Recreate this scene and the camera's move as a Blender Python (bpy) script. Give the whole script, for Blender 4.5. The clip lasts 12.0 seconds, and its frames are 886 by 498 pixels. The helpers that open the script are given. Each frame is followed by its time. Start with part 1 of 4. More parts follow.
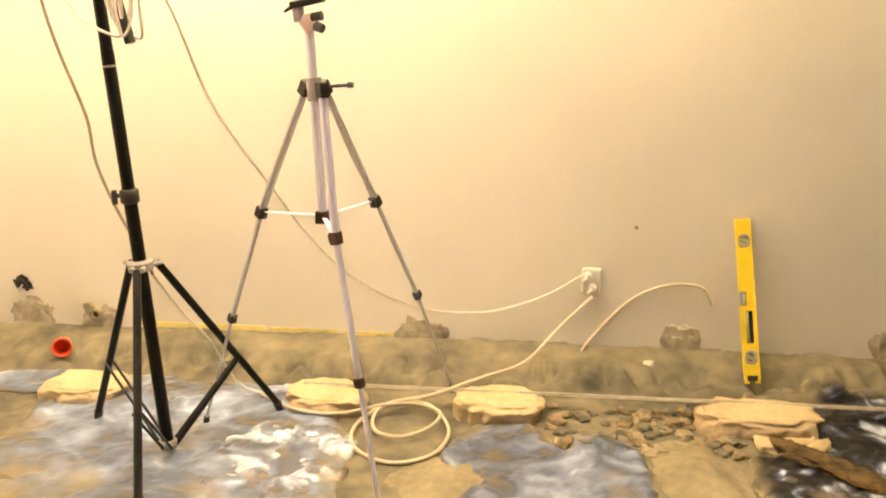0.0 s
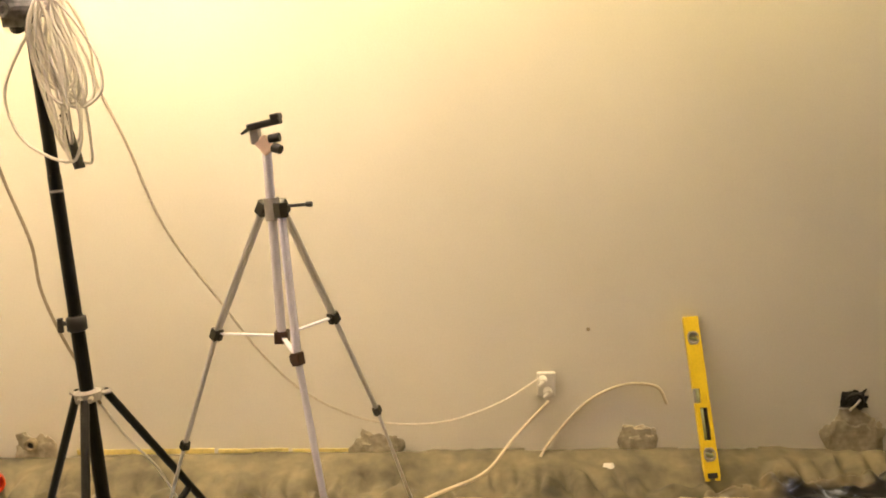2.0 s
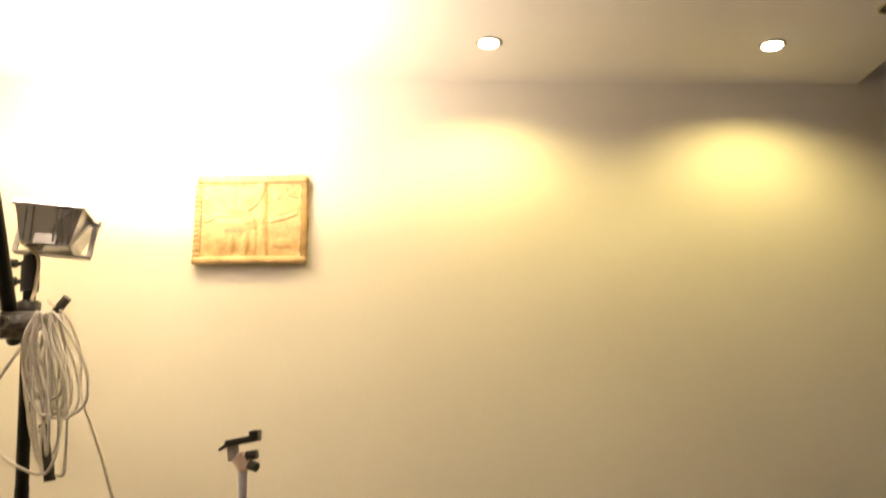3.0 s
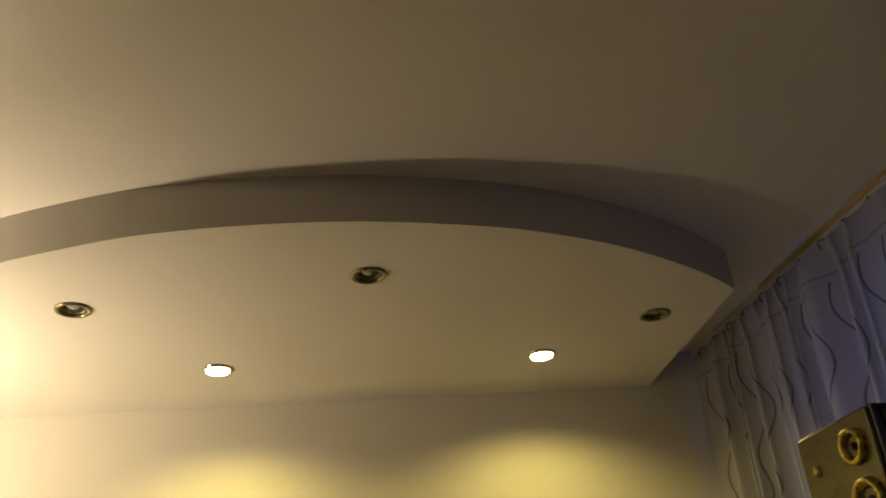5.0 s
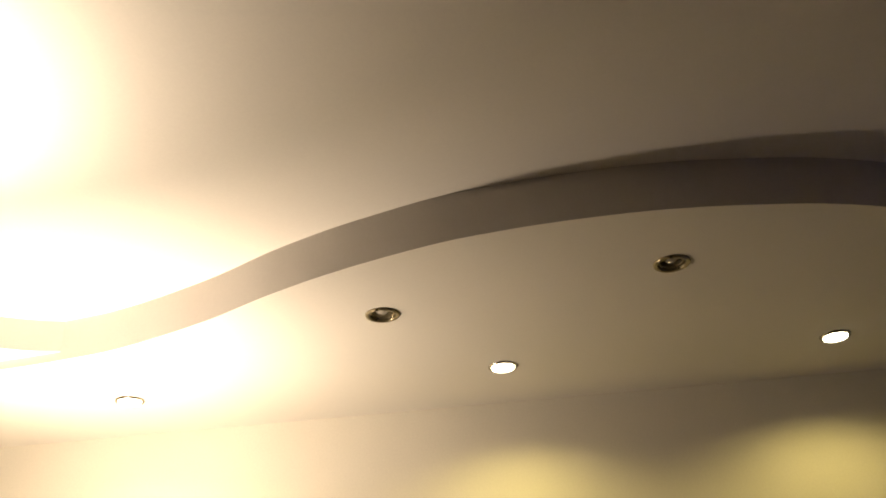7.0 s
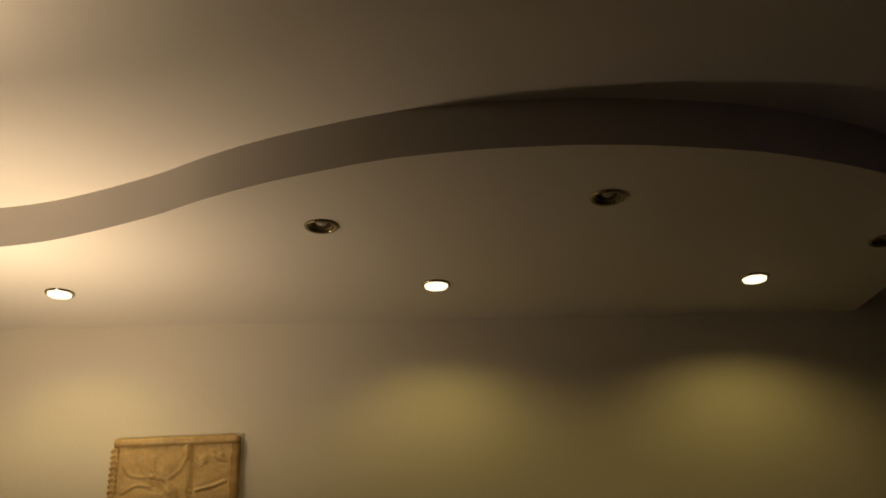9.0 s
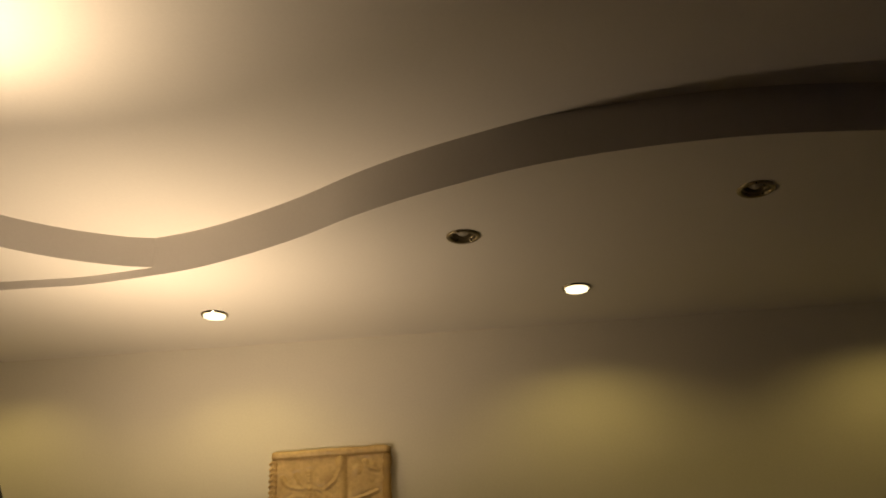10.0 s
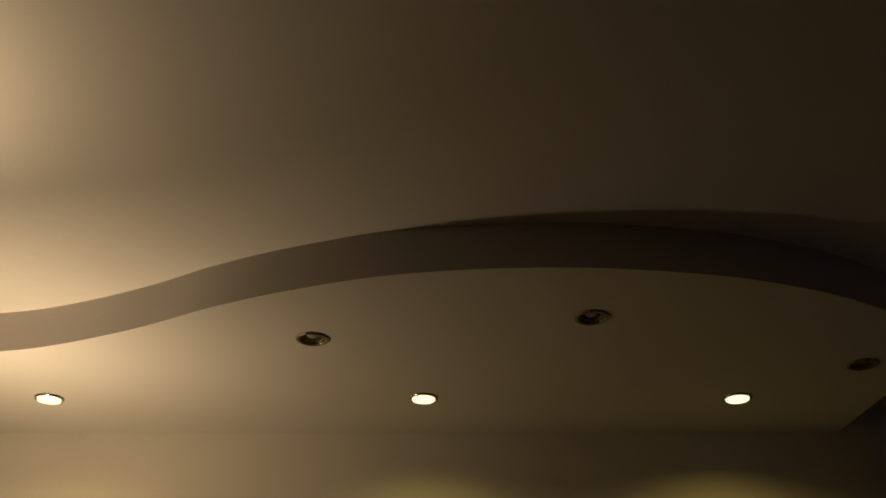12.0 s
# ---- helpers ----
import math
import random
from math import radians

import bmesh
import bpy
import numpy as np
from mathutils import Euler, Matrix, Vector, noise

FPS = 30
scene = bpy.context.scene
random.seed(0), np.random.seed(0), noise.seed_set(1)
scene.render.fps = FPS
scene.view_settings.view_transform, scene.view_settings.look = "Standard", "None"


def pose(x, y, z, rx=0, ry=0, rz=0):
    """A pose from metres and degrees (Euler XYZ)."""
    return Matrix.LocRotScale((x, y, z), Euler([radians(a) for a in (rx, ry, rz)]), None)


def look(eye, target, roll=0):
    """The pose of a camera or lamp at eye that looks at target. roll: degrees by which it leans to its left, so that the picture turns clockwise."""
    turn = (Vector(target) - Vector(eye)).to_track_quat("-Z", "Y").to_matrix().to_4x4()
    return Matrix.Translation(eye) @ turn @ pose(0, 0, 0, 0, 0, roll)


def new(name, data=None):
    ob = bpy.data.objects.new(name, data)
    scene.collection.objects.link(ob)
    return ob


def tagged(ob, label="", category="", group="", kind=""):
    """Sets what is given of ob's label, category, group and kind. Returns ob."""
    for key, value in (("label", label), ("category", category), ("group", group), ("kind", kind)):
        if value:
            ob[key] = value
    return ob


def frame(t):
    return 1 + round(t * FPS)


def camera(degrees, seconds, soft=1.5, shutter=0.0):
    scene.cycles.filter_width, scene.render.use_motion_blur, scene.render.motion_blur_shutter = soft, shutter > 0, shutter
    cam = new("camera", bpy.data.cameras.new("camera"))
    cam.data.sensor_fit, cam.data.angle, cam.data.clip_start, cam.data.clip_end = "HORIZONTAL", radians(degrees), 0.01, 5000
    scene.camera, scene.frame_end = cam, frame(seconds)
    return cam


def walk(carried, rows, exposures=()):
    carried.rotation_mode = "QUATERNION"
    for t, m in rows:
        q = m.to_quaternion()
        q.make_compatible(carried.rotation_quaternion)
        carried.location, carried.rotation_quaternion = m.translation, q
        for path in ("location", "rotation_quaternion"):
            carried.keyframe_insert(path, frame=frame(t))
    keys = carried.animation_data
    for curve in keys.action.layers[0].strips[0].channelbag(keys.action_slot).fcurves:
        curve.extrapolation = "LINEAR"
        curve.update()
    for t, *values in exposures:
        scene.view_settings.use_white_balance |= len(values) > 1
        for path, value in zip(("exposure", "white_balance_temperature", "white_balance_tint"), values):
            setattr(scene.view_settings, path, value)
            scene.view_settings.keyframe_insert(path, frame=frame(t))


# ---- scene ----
cam = camera(53.4, 12.0, soft=1.8, shutter=0.15)

PATH = [
    (0, (0.621, 0.05, 1.327), (0.422, 1.965, 0.785), 0.2),
    (0.1, (0.608, 0.052, 1.328), (0.413, 1.958, 0.754), -0.6),
    (0.3, (0.581, 0.057, 1.33), (0.38, 1.966, 0.77), -1.0),
    (0.5, (0.555, 0.061, 1.332), (0.386, 1.975, 0.778), -1.7),
    (0.8, (0.542, 0.063, 1.344), (0.419, 1.999, 0.853), -1.4),
    (1, (0.541, 0.06, 1.343), (0.42, 2.002, 0.879), -1.7),
    (1.5, (0.532, 0.065, 1.345), (0.427, 2.013, 0.904), -1.4),
    (2, (0.533, 0.067, 1.366), (0.496, 2.039, 1.038), -1.1),
    (2.2, (0.542, 0.068, 1.391), (0.497, 2.048, 1.117), -1.2),
    (2.3, (0.547, 0.069, 1.404), (0.488, 2.054, 1.172), -0.7),
    (2.4, (0.538, 0.069, 1.393), (0.515, 2.058, 1.211), -2.5),
    (2.5, (0.529, 0.069, 1.382), (0.488, 2.068, 1.329), -1.6),
    (2.6, (0.540, 0.061, 1.380), (0.470, 2.055, 1.508), -2.2),
    (2.7, (0.537, 0.052, 1.379), (0.505, 2.030, 1.614), -1.4),
    (2.8, (0.533, 0.043, 1.378), (0.533, 2.012, 1.680), -0.8),
    (2.9, (0.531, 0.033, 1.378), (0.545, 2.007, 1.694), -0.3),
    (3, (0.549, 0.032, 1.365), (0.546, 1.994, 1.756), 0.5),
    (3.1, (0.582, 0.05, 1.388), (0.569, 1.991, 1.865), -0.1),
    (3.2, (0.614, 0.068, 1.412), (0.588, 2.0, 1.928), -1.0),
    (3.3, (0.657, 0.089, 1.436), (0.605, 1.998, 2.028), -1.9),
    (3.5, (0.742, 0.131, 1.485), (0.67, 2.024, 2.126), -2.3),
    (3.7, (0.871, 0.206, 1.554), (0.774, 2.068, 2.277), -2.2),
    (5.3, (1.065, 0.349, 1.733), (1.357, 2.104, 2.648), -5.8),
    (5.5, (1.066, 0.341, 1.742), (1.371, 2.104, 2.635), -5.8),
    (5.7, (1.05, 0.338, 1.744), (1.288, 2.107, 2.64), -5.5),
    (6, (1.026, 0.334, 1.746), (1.121, 2.111, 2.658), -4.7),
    (6.2, (0.96, 0.338, 1.744), (0.952, 2.116, 2.655), -4.0),
    (6.5, (0.861, 0.345, 1.741), (0.762, 2.11, 2.676), -3.9),
    (6.7, (0.805, 0.346, 1.74), (0.652, 2.104, 2.681), -3.6),
    (8.3, (0.696, 0.306, 1.748), (0.621, 2.137, 2.549), -1.4),
    (8.5, (0.717, 0.312, 1.728), (0.685, 2.15, 2.515), -0.9),
    (8.7, (0.731, 0.312, 1.73), (0.732, 2.161, 2.494), -0.9),
    (9, (0.752, 0.313, 1.734), (0.727, 2.166, 2.488), -1.0),
    (9.2, (0.745, 0.312, 1.73), (0.697, 2.17, 2.468), -0.7),
    (9.5, (0.734, 0.311, 1.724), (0.621, 2.154, 2.493), -0.7),
    (9.7, (0.714, 0.305, 1.731), (0.527, 2.144, 2.49), -0.9),
    (10, (0.684, 0.296, 1.741), (0.4, 2.122, 2.507), -1.3),
    (10.2, (0.655, 0.292, 1.728), (0.305, 2.098, 2.512), -1.1),
    (10.5, (0.612, 0.287, 1.709), (0.208, 2.07, 2.521), -1.0),
    (10.7, (0.585, 0.269, 1.716), (0.181, 2.031, 2.571), -0.4),
    (10.9, (0.557, 0.25, 1.722), (0.17, 1.991, 2.628), -0.4),
    (11, (0.574, 0.254, 1.729), (0.177, 1.998, 2.623), -0.1),
    (11.2, (0.598, 0.256, 1.727), (0.256, 2.011, 2.618), 0.1),
    (11.3, (0.609, 0.258, 1.727), (0.334, 2.022, 2.62), 0.3),
    (11.5, (0.633, 0.26, 1.725), (0.454, 2.04, 2.62), 0.4),
    (11.7, (0.684, 0.254, 1.727), (0.545, 2.064, 2.562), 2.6),
    (11.8, (0.71, 0.25, 1.727), (0.656, 2.04, 2.615), 2.5),
    (11.9, (0.735, 0.247, 1.728), (0.738, 1.992, 2.704), 0.8),
    (12, (0.761, 0.244, 1.729), (0.757, 1.993, 2.7), 0.0),
]
EXPOSURE = [(0.0, 1.4, 6400, 26), (0.5, 1.17, 6400, 23), (1.5, 1.1, 6400, 23), (2.0, 0.87, 6350, 24), (2.5, 0.62, 6300, 25), (3.0, 0.08, 6350, 23), (3.5, -0.95, 6550, 20), (3.7, -1.2, 6650, 19), (5.3, -0.92, 7250, 11), (5.5, -0.86, 7050, 11), (6.0, -0.72, 6850, 13), (6.7, -0.88, 6500, 18), (8.3, -3.08, 7700, 20), (9.5, -3.08, 7700, 20), (10.5, -2.88, 7650, 20), (11.0, -2.98, 7750, 20), (11.6, -3.25, 8000, 19), (12.0, -3.5, 8300, 18)]
walk(cam, [(t, look(eye, target, roll)) for t, eye, target, roll in PATH], EXPOSURE)

# ---- light ----
world = bpy.data.worlds.new("dusk")
scene.world = world
world.use_nodes = True
wn = world.node_tree.nodes
wn["Background"].inputs["Color"].default_value = (0.09, 0.17, 0.56, 1)
wn["Background"].inputs["Strength"].default_value = 2.5

FLOOD_COLOR = (1.0, 0.85, 0.61)
SPOT_COLOR = (1.0, 0.85, 0.27)
FLOOD_1 = dict(at=(-0.488, 2.335, 1.911), wide=(0.99, 0.066, -0.005), out=(0.062, 0.183, 0.975), power=46, spread=149)
FLOOD_2 = dict(at=(-0.454, 1.527, 2.331), wide=(0.952, -0.197, -0.228), out=(0.10, -0.50, 0.857), power=28, spread=137)
SPOT_POWER = 22.0


def facing(d):
    """Turn whose z looks out of the glass and whose x runs along the housing."""
    z, x = Vector(d["out"]).normalized(), Vector(d["wide"]).normalized()
    y = z.cross(x).normalized()
    x = y.cross(z)
    return Matrix.Translation(d["at"]) @ Matrix((x, y, z)).transposed().to_4x4()


def area_lamp(name, m, sx, sy, power, color, spread):
    lamp = bpy.data.lights.new(name, "AREA")
    lamp.shape, lamp.size, lamp.size_y, lamp.energy, lamp.color = "RECTANGLE", sx, sy, power, color
    lamp.spread = radians(spread)
    ob = new(name, lamp)
    ob.matrix_world = m
    return ob


for d in (FLOOD_1, FLOOD_2):
    area_lamp("halogen_light", facing(d) @ pose(0, 0, 0.012, 180), 0.18, 0.11, d["power"], FLOOD_COLOR, d["spread"])

LIT = [(-1.32, 2.845), (-0.461, 2.845), (0.695, 2.845), (1.663, 2.845)]
UNLIT = [(0.413, 2.382), (1.127, 2.249), (1.935, 2.566)]
Z_LOW, Z_MID, Z_TOP = 2.648, 2.674, 2.765
for x, y in LIT:
    lamp = bpy.data.lights.new("downlight_beam", "SPOT")
    lamp.energy, lamp.color, lamp.spot_size, lamp.spot_blend, lamp.shadow_soft_size = SPOT_POWER, SPOT_COLOR, radians(152), 0.66, 0.014
    new("downlight_beam", lamp).matrix_world = pose(x, y, Z_LOW - 0.028)


# ---- materials ----
def surface(name, color, rough=0.6, metal=0.0, vary=0.15, grain=60.0, broad=4.0, bump=0.15, bump_scale=None, spec=0.5, second=None):
    """Painted, plastered or metal surface: broad stains, fine grain and relief."""
    m = bpy.data.materials.new(name)
    m.use_nodes = True
    n, l = m.node_tree.nodes, m.node_tree.links
    p = n["Principled BSDF"]
    co = n.new("ShaderNodeTexCoord")
    big, fine = n.new("ShaderNodeTexNoise"), n.new("ShaderNodeTexNoise")
    big.inputs["Scale"].default_value, big.inputs["Detail"].default_value = broad, 5
    fine.inputs["Scale"].default_value, fine.inputs["Detail"].default_value = grain, 4
    for t in (big, fine):
        l.new(co.outputs["Object"], t.inputs["Vector"])
    add = n.new("ShaderNodeMath")
    add.operation = "MULTIPLY_ADD"
    l.new(fine.outputs["Fac"], add.inputs[0])
    add.inputs[1].default_value = 0.4
    scale = n.new("ShaderNodeMath")
    scale.operation = "MULTIPLY"
    l.new(big.outputs["Fac"], scale.inputs[0])
    scale.inputs[1].default_value = 0.6
    l.new(scale.outputs[0], add.inputs[2])
    ramp = n.new("ShaderNodeValToRGB")
    dark = second or tuple(c * (1 - vary * 1.6) for c in color)
    light = tuple(min(1, c * (1 + vary * 0.5)) for c in color)
    ramp.color_ramp.elements[0].position, ramp.color_ramp.elements[1].position = 0.33, 0.66
    ramp.color_ramp.elements[0].color, ramp.color_ramp.elements[1].color = (*dark, 1), (*light, 1)
    l.new(add.outputs[0], ramp.inputs[0])
    l.new(ramp.outputs[0], p.inputs["Base Color"])
    rr = n.new("ShaderNodeMapRange")
    rr.inputs["To Min"].default_value, rr.inputs["To Max"].default_value = max(0.02, rough - 0.1), min(1, rough + 0.1)
    l.new(fine.outputs["Fac"], rr.inputs["Value"])
    l.new(rr.outputs[0], p.inputs["Roughness"])
    p.inputs["Metallic"].default_value = metal
    p.inputs["Specular IOR Level"].default_value = spec
    b = n.new("ShaderNodeBump")
    b.inputs["Strength"].default_value, b.inputs["Distance"].default_value = bump, 0.004
    if bump_scale:
        t = n.new("ShaderNodeTexNoise")
        t.inputs["Scale"].default_value, t.inputs["Detail"].default_value = bump_scale, 6
        l.new(co.outputs["Object"], t.inputs["Vector"])
        l.new(t.outputs["Fac"], b.inputs["Height"])
    else:
        l.new(add.outputs[0], b.inputs["Height"])
    l.new(b.outputs[0], p.inputs["Normal"])
    return m


def glowing(name, color, strength):
    m = bpy.data.materials.new(name)
    m.use_nodes = True
    p = m.node_tree.nodes["Principled BSDF"]
    p.inputs["Base Color"].default_value = (*color, 1)
    p.inputs["Roughness"].default_value = 0.2
    p.inputs["Emission Color"].default_value = (*color, 1)
    p.inputs["Emission Strength"].default_value = strength
    return m


def glassy(name, color, rough=0.05):
    m = bpy.data.materials.new(name)
    m.use_nodes = True
    p = m.node_tree.nodes["Principled BSDF"]
    p.inputs["Base Color"].default_value = (*color, 1)
    p.inputs["Roughness"].default_value = rough
    p.inputs["Transmission Weight"].default_value = 1.0
    return m


M = dict(
    wall=surface("cream plaster", (0.73, 0.685, 0.59), 0.75, vary=0.05, grain=140, broad=1.6, bump=0.10),
    unseen_wall=surface("dark brown unseen wall", (0.20, 0.15, 0.10), 0.8, vary=0.12, grain=90, broad=3, bump=0.1),
    ceiling=surface("matt white ceiling paint", (0.76, 0.72, 0.66), 0.8, vary=0.03, grain=160, broad=1.2, bump=0.06),
    fascia=surface("grey-white fascia", (0.56, 0.53, 0.50), 0.8, vary=0.04, grain=150, broad=3, bump=0.06),
    concrete=surface("rough screed", (0.232, 0.195, 0.120), 0.85, vary=0.25, grain=14, broad=4.0, bump=0.9, bump_scale=20, second=(0.062, 0.056, 0.040)),
    screed_pale=surface("dried pale screed", (0.30, 0.245, 0.145), 0.85, vary=0.18, grain=40, broad=6, bump=0.4, bump_scale=40, second=(0.17, 0.14, 0.085)),
    mortar=surface("beige mortar", (0.56, 0.43, 0.25), 0.9, vary=0.16, grain=60, broad=9, bump=0.6, bump_scale=60),
    mortar_grey=surface("dull mortar", (0.36, 0.29, 0.18), 0.9, vary=0.25, grain=40, broad=9, bump=1.0, bump_scale=45),
    grout=surface("grey filler", (0.45, 0.39, 0.28), 0.9, vary=0.32, grain=50, broad=16, bump=0.5, bump_scale=60),
    black=surface("satin black tube", (0.007, 0.0065, 0.006), 0.36, vary=0.4, grain=90, broad=12, bump=0.05, spec=0.25),
    black_worn=surface("worn dusty black tube", (0.020, 0.018, 0.016), 0.5, vary=0.8, grain=70, broad=18, bump=0.15),
    plastic=surface("black plastic", (0.02, 0.017, 0.015), 0.5, vary=0.3, bump=0.05),
    brown=surface("dark brown plastic", (0.07, 0.030, 0.018), 0.5, vary=0.3, bump=0.05),
    # non-metal lavender base: the window's bluish reflection is put into the colour
    alu=surface("brushed aluminium with painted bluish sheen", (0.84, 0.82, 0.93), 0.40, metal=0.0, vary=0.08, grain=200, bump=0.05),
    alu_grey=surface("grey anodised aluminium", (0.68, 0.66, 0.65), 0.40, metal=0.25, vary=0.1, grain=200, bump=0.05),
    cast=surface("grey cast plastic", (0.34, 0.31, 0.28), 0.5, vary=0.15, bump=0.05),
    cast_dark=surface("scuffed dark cast metal", (0.13, 0.12, 0.11), 0.45, metal=0.2, vary=0.5, grain=60, broad=30, bump=0.1),
    pink=surface("pale pinkish plastic", (0.75, 0.55, 0.45), 0.5, vary=0.1, bump=0.05),
    housing=surface("polished aluminium housing", (0.80, 0.80, 0.82), 0.20, metal=0.92, vary=0.06, grain=30, broad=14, bump=0.25, bump_scale=22),
    housing_dark=surface("dark cast housing", (0.035, 0.032, 0.028), 0.45, metal=0.2, vary=0.3, grain=90, broad=10, bump=0.1),
    zinc_dusty=surface("dusty zinc strip", (0.50, 0.45, 0.36), 0.5, metal=0.2, vary=0.25, grain=40, broad=8, bump=0.2),
    earth=surface("brown broken screed", (0.30, 0.215, 0.115), 0.9, vary=0.35, grain=50, broad=12, bump=1.0, bump_scale=50),
    steel=surface("zinc steel", (0.55, 0.53, 0.50), 0.35, metal=0.9, vary=0.15, bump=0.08),
    cable=surface("cream rubber cable", (0.64, 0.54, 0.39), 0.5, vary=0.12, grain=120, bump=0.03),
    cable_white=surface("off-white cable", (0.70, 0.66, 0.58), 0.5, vary=0.12, grain=120, bump=0.03),
    cable_grey=surface("dull cable", (0.76, 0.68, 0.56), 0.55, vary=0.15, bump=0.03),
    cable_dim=surface("brownish cable", (0.36, 0.29, 0.20), 0.55, vary=0.2, bump=0.03),
    yellow=surface("yellow paint", (0.78, 0.56, 0.015), 0.4, vary=0.1, grain=120, bump=0.04),
    tape=surface("faded yellow edge tape", (0.80, 0.66, 0.24), 0.6, vary=0.2, bump=0.1),
    red=surface("orange-red plastic", (0.85, 0.08, 0.02), 0.35, vary=0.08, bump=0.02),
    white=surface("white plastic", (0.72, 0.68, 0.62), 0.4, vary=0.05, bump=0.02),
    wood=surface("carved lime wood", (0.60, 0.42, 0.19), 0.38, vary=0.25, grain=70, broad=20, bump=0.4, bump_scale=35, second=(0.44, 0.285, 0.11)),
    wood_dark=surface("shaded carved wood", (0.36, 0.22, 0.07), 0.6, vary=0.25, grain=45, broad=8, bump=0.4),
    rail=surface("varnished pine rail", (0.60, 0.47, 0.19), 0.5, vary=0.2, grain=60, broad=6, bump=0.1),
    brass=surface("dull bronze ring", (0.31, 0.26, 0.165), 0.30, metal=0.8, vary=0.2, bump=0.03),
    chrome=surface("satin nickel", (0.55, 0.52, 0.46), 0.18, metal=1.0, vary=0.05, bump=0.02),
    bright=surface("bright polished aluminium", (0.90, 0.90, 0.90), 0.12, metal=1.0, vary=0.04, bump=0.02),
    speaker=surface("gold-brown front board", (0.095, 0.074, 0.008), 0.20, vary=0.25, grain=60, broad=6, bump=0.1),
    ring=surface("brass trim ring", (0.36, 0.28, 0.06), 0.28, metal=0.9, vary=0.1, bump=0.03),
    film_black=surface("black stretch film", (0.012, 0.012, 0.014), 0.22, vary=0.3, grain=20, broad=6, bump=0.5, bump_scale=14),
    rust=surface("rust-brown board", (0.115, 0.064, 0.013), 0.7, vary=0.5, grain=40, broad=12, bump=0.5),
    pvc=surface("white window frame", (0.7, 0.7, 0.7), 0.4, vary=0.04, bump=0.02),
    bulb_on=glowing("lit lamp face", (1.0, 0.93, 0.62), 18.0),
    flood_glow=glowing("glowing flood glass", (1.0, 0.90, 0.70), 22.0),
    bulb_off=surface("domed lamp glass", (0.46, 0.43, 0.38), 0.07, vary=0.25, bump=0.0, spec=0.9),
    vial=surface("greenish spirit glass", (0.45, 0.48, 0.30), 0.12, vary=0.1, bump=0.0),
    pane=glassy("window glass", (0.95, 0.97, 1.0), 0.0),
)


def film_material(name, stops, scale):
    """Thin crumpled polythene: milky blotches, bluish reflections and white gleams painted in as colour, screed dust
    lying in the hollows.
    """
    m = surface(name, (0.3, 0.3, 0.35), 0.27, bump=0.7, bump_scale=11, spec=0.55)
    m.node_tree.nodes["Bump"].inputs["Distance"].default_value = 0.010
    for k in m.node_tree.nodes:
        if k.type == "TEX_NOISE" and abs(k.inputs["Scale"].default_value - 11) < 0.1:
            k.inputs["Detail"].default_value = 2.2
    rough = m.node_tree.nodes["Principled BSDF"].inputs["Roughness"]
    m.node_tree.links.remove(rough.links[0])
    rough.default_value = 0.28
    n, l = m.node_tree.nodes, m.node_tree.links
    co, big, fine, add = n.new("ShaderNodeTexCoord"), n.new("ShaderNodeTexNoise"), n.new("ShaderNodeTexNoise"), n.new("ShaderNodeMath")
    big.inputs["Scale"].default_value, big.inputs["Detail"].default_value, big.inputs["Distortion"].default_value = scale, 3, 1.2
    fine.inputs["Scale"].default_value, fine.inputs["Detail"].default_value = 22, 3
    for x in (big, fine):
        l.new(co.outputs["Object"], x.inputs["Vector"])
    add.operation = "MULTIPLY_ADD"
    l.new(fine.outputs["Fac"], add.inputs[0])
    add.inputs[1].default_value = 0.17
    l.new(big.outputs["Fac"], add.inputs[2])
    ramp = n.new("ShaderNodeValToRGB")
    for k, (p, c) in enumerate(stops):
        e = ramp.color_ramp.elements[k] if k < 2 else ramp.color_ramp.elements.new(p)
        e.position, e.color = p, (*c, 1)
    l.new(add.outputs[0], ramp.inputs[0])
    att, dusty, fac = n.new("ShaderNodeAttribute"), n.new("ShaderNodeMix"), n.new("ShaderNodeMath")
    att.attribute_name = "dust"
    fac.operation, fac.use_clamp = "MULTIPLY_ADD", True
    l.new(fine.outputs["Fac"], fac.inputs[0])
    fac.inputs[1].default_value = -0.5
    edge = n.new("ShaderNodeMath")
    edge.operation = "MULTIPLY_ADD"
    l.new(att.outputs["Fac"], edge.inputs[0])
    edge.inputs[1].default_value, edge.inputs[2].default_value = 1.5, 0.05
    l.new(edge.outputs[0], fac.inputs[2])
    dusty.data_type = "RGBA"
    l.new(fac.outputs[0], dusty.inputs["Factor"])
    l.new(ramp.outputs[0], dusty.inputs["A"])
    dusty.inputs["B"].default_value = (0.215, 0.172, 0.105, 1)
    l.new(dusty.outputs["Result"], n["Principled BSDF"].inputs["Base Color"])
    return m


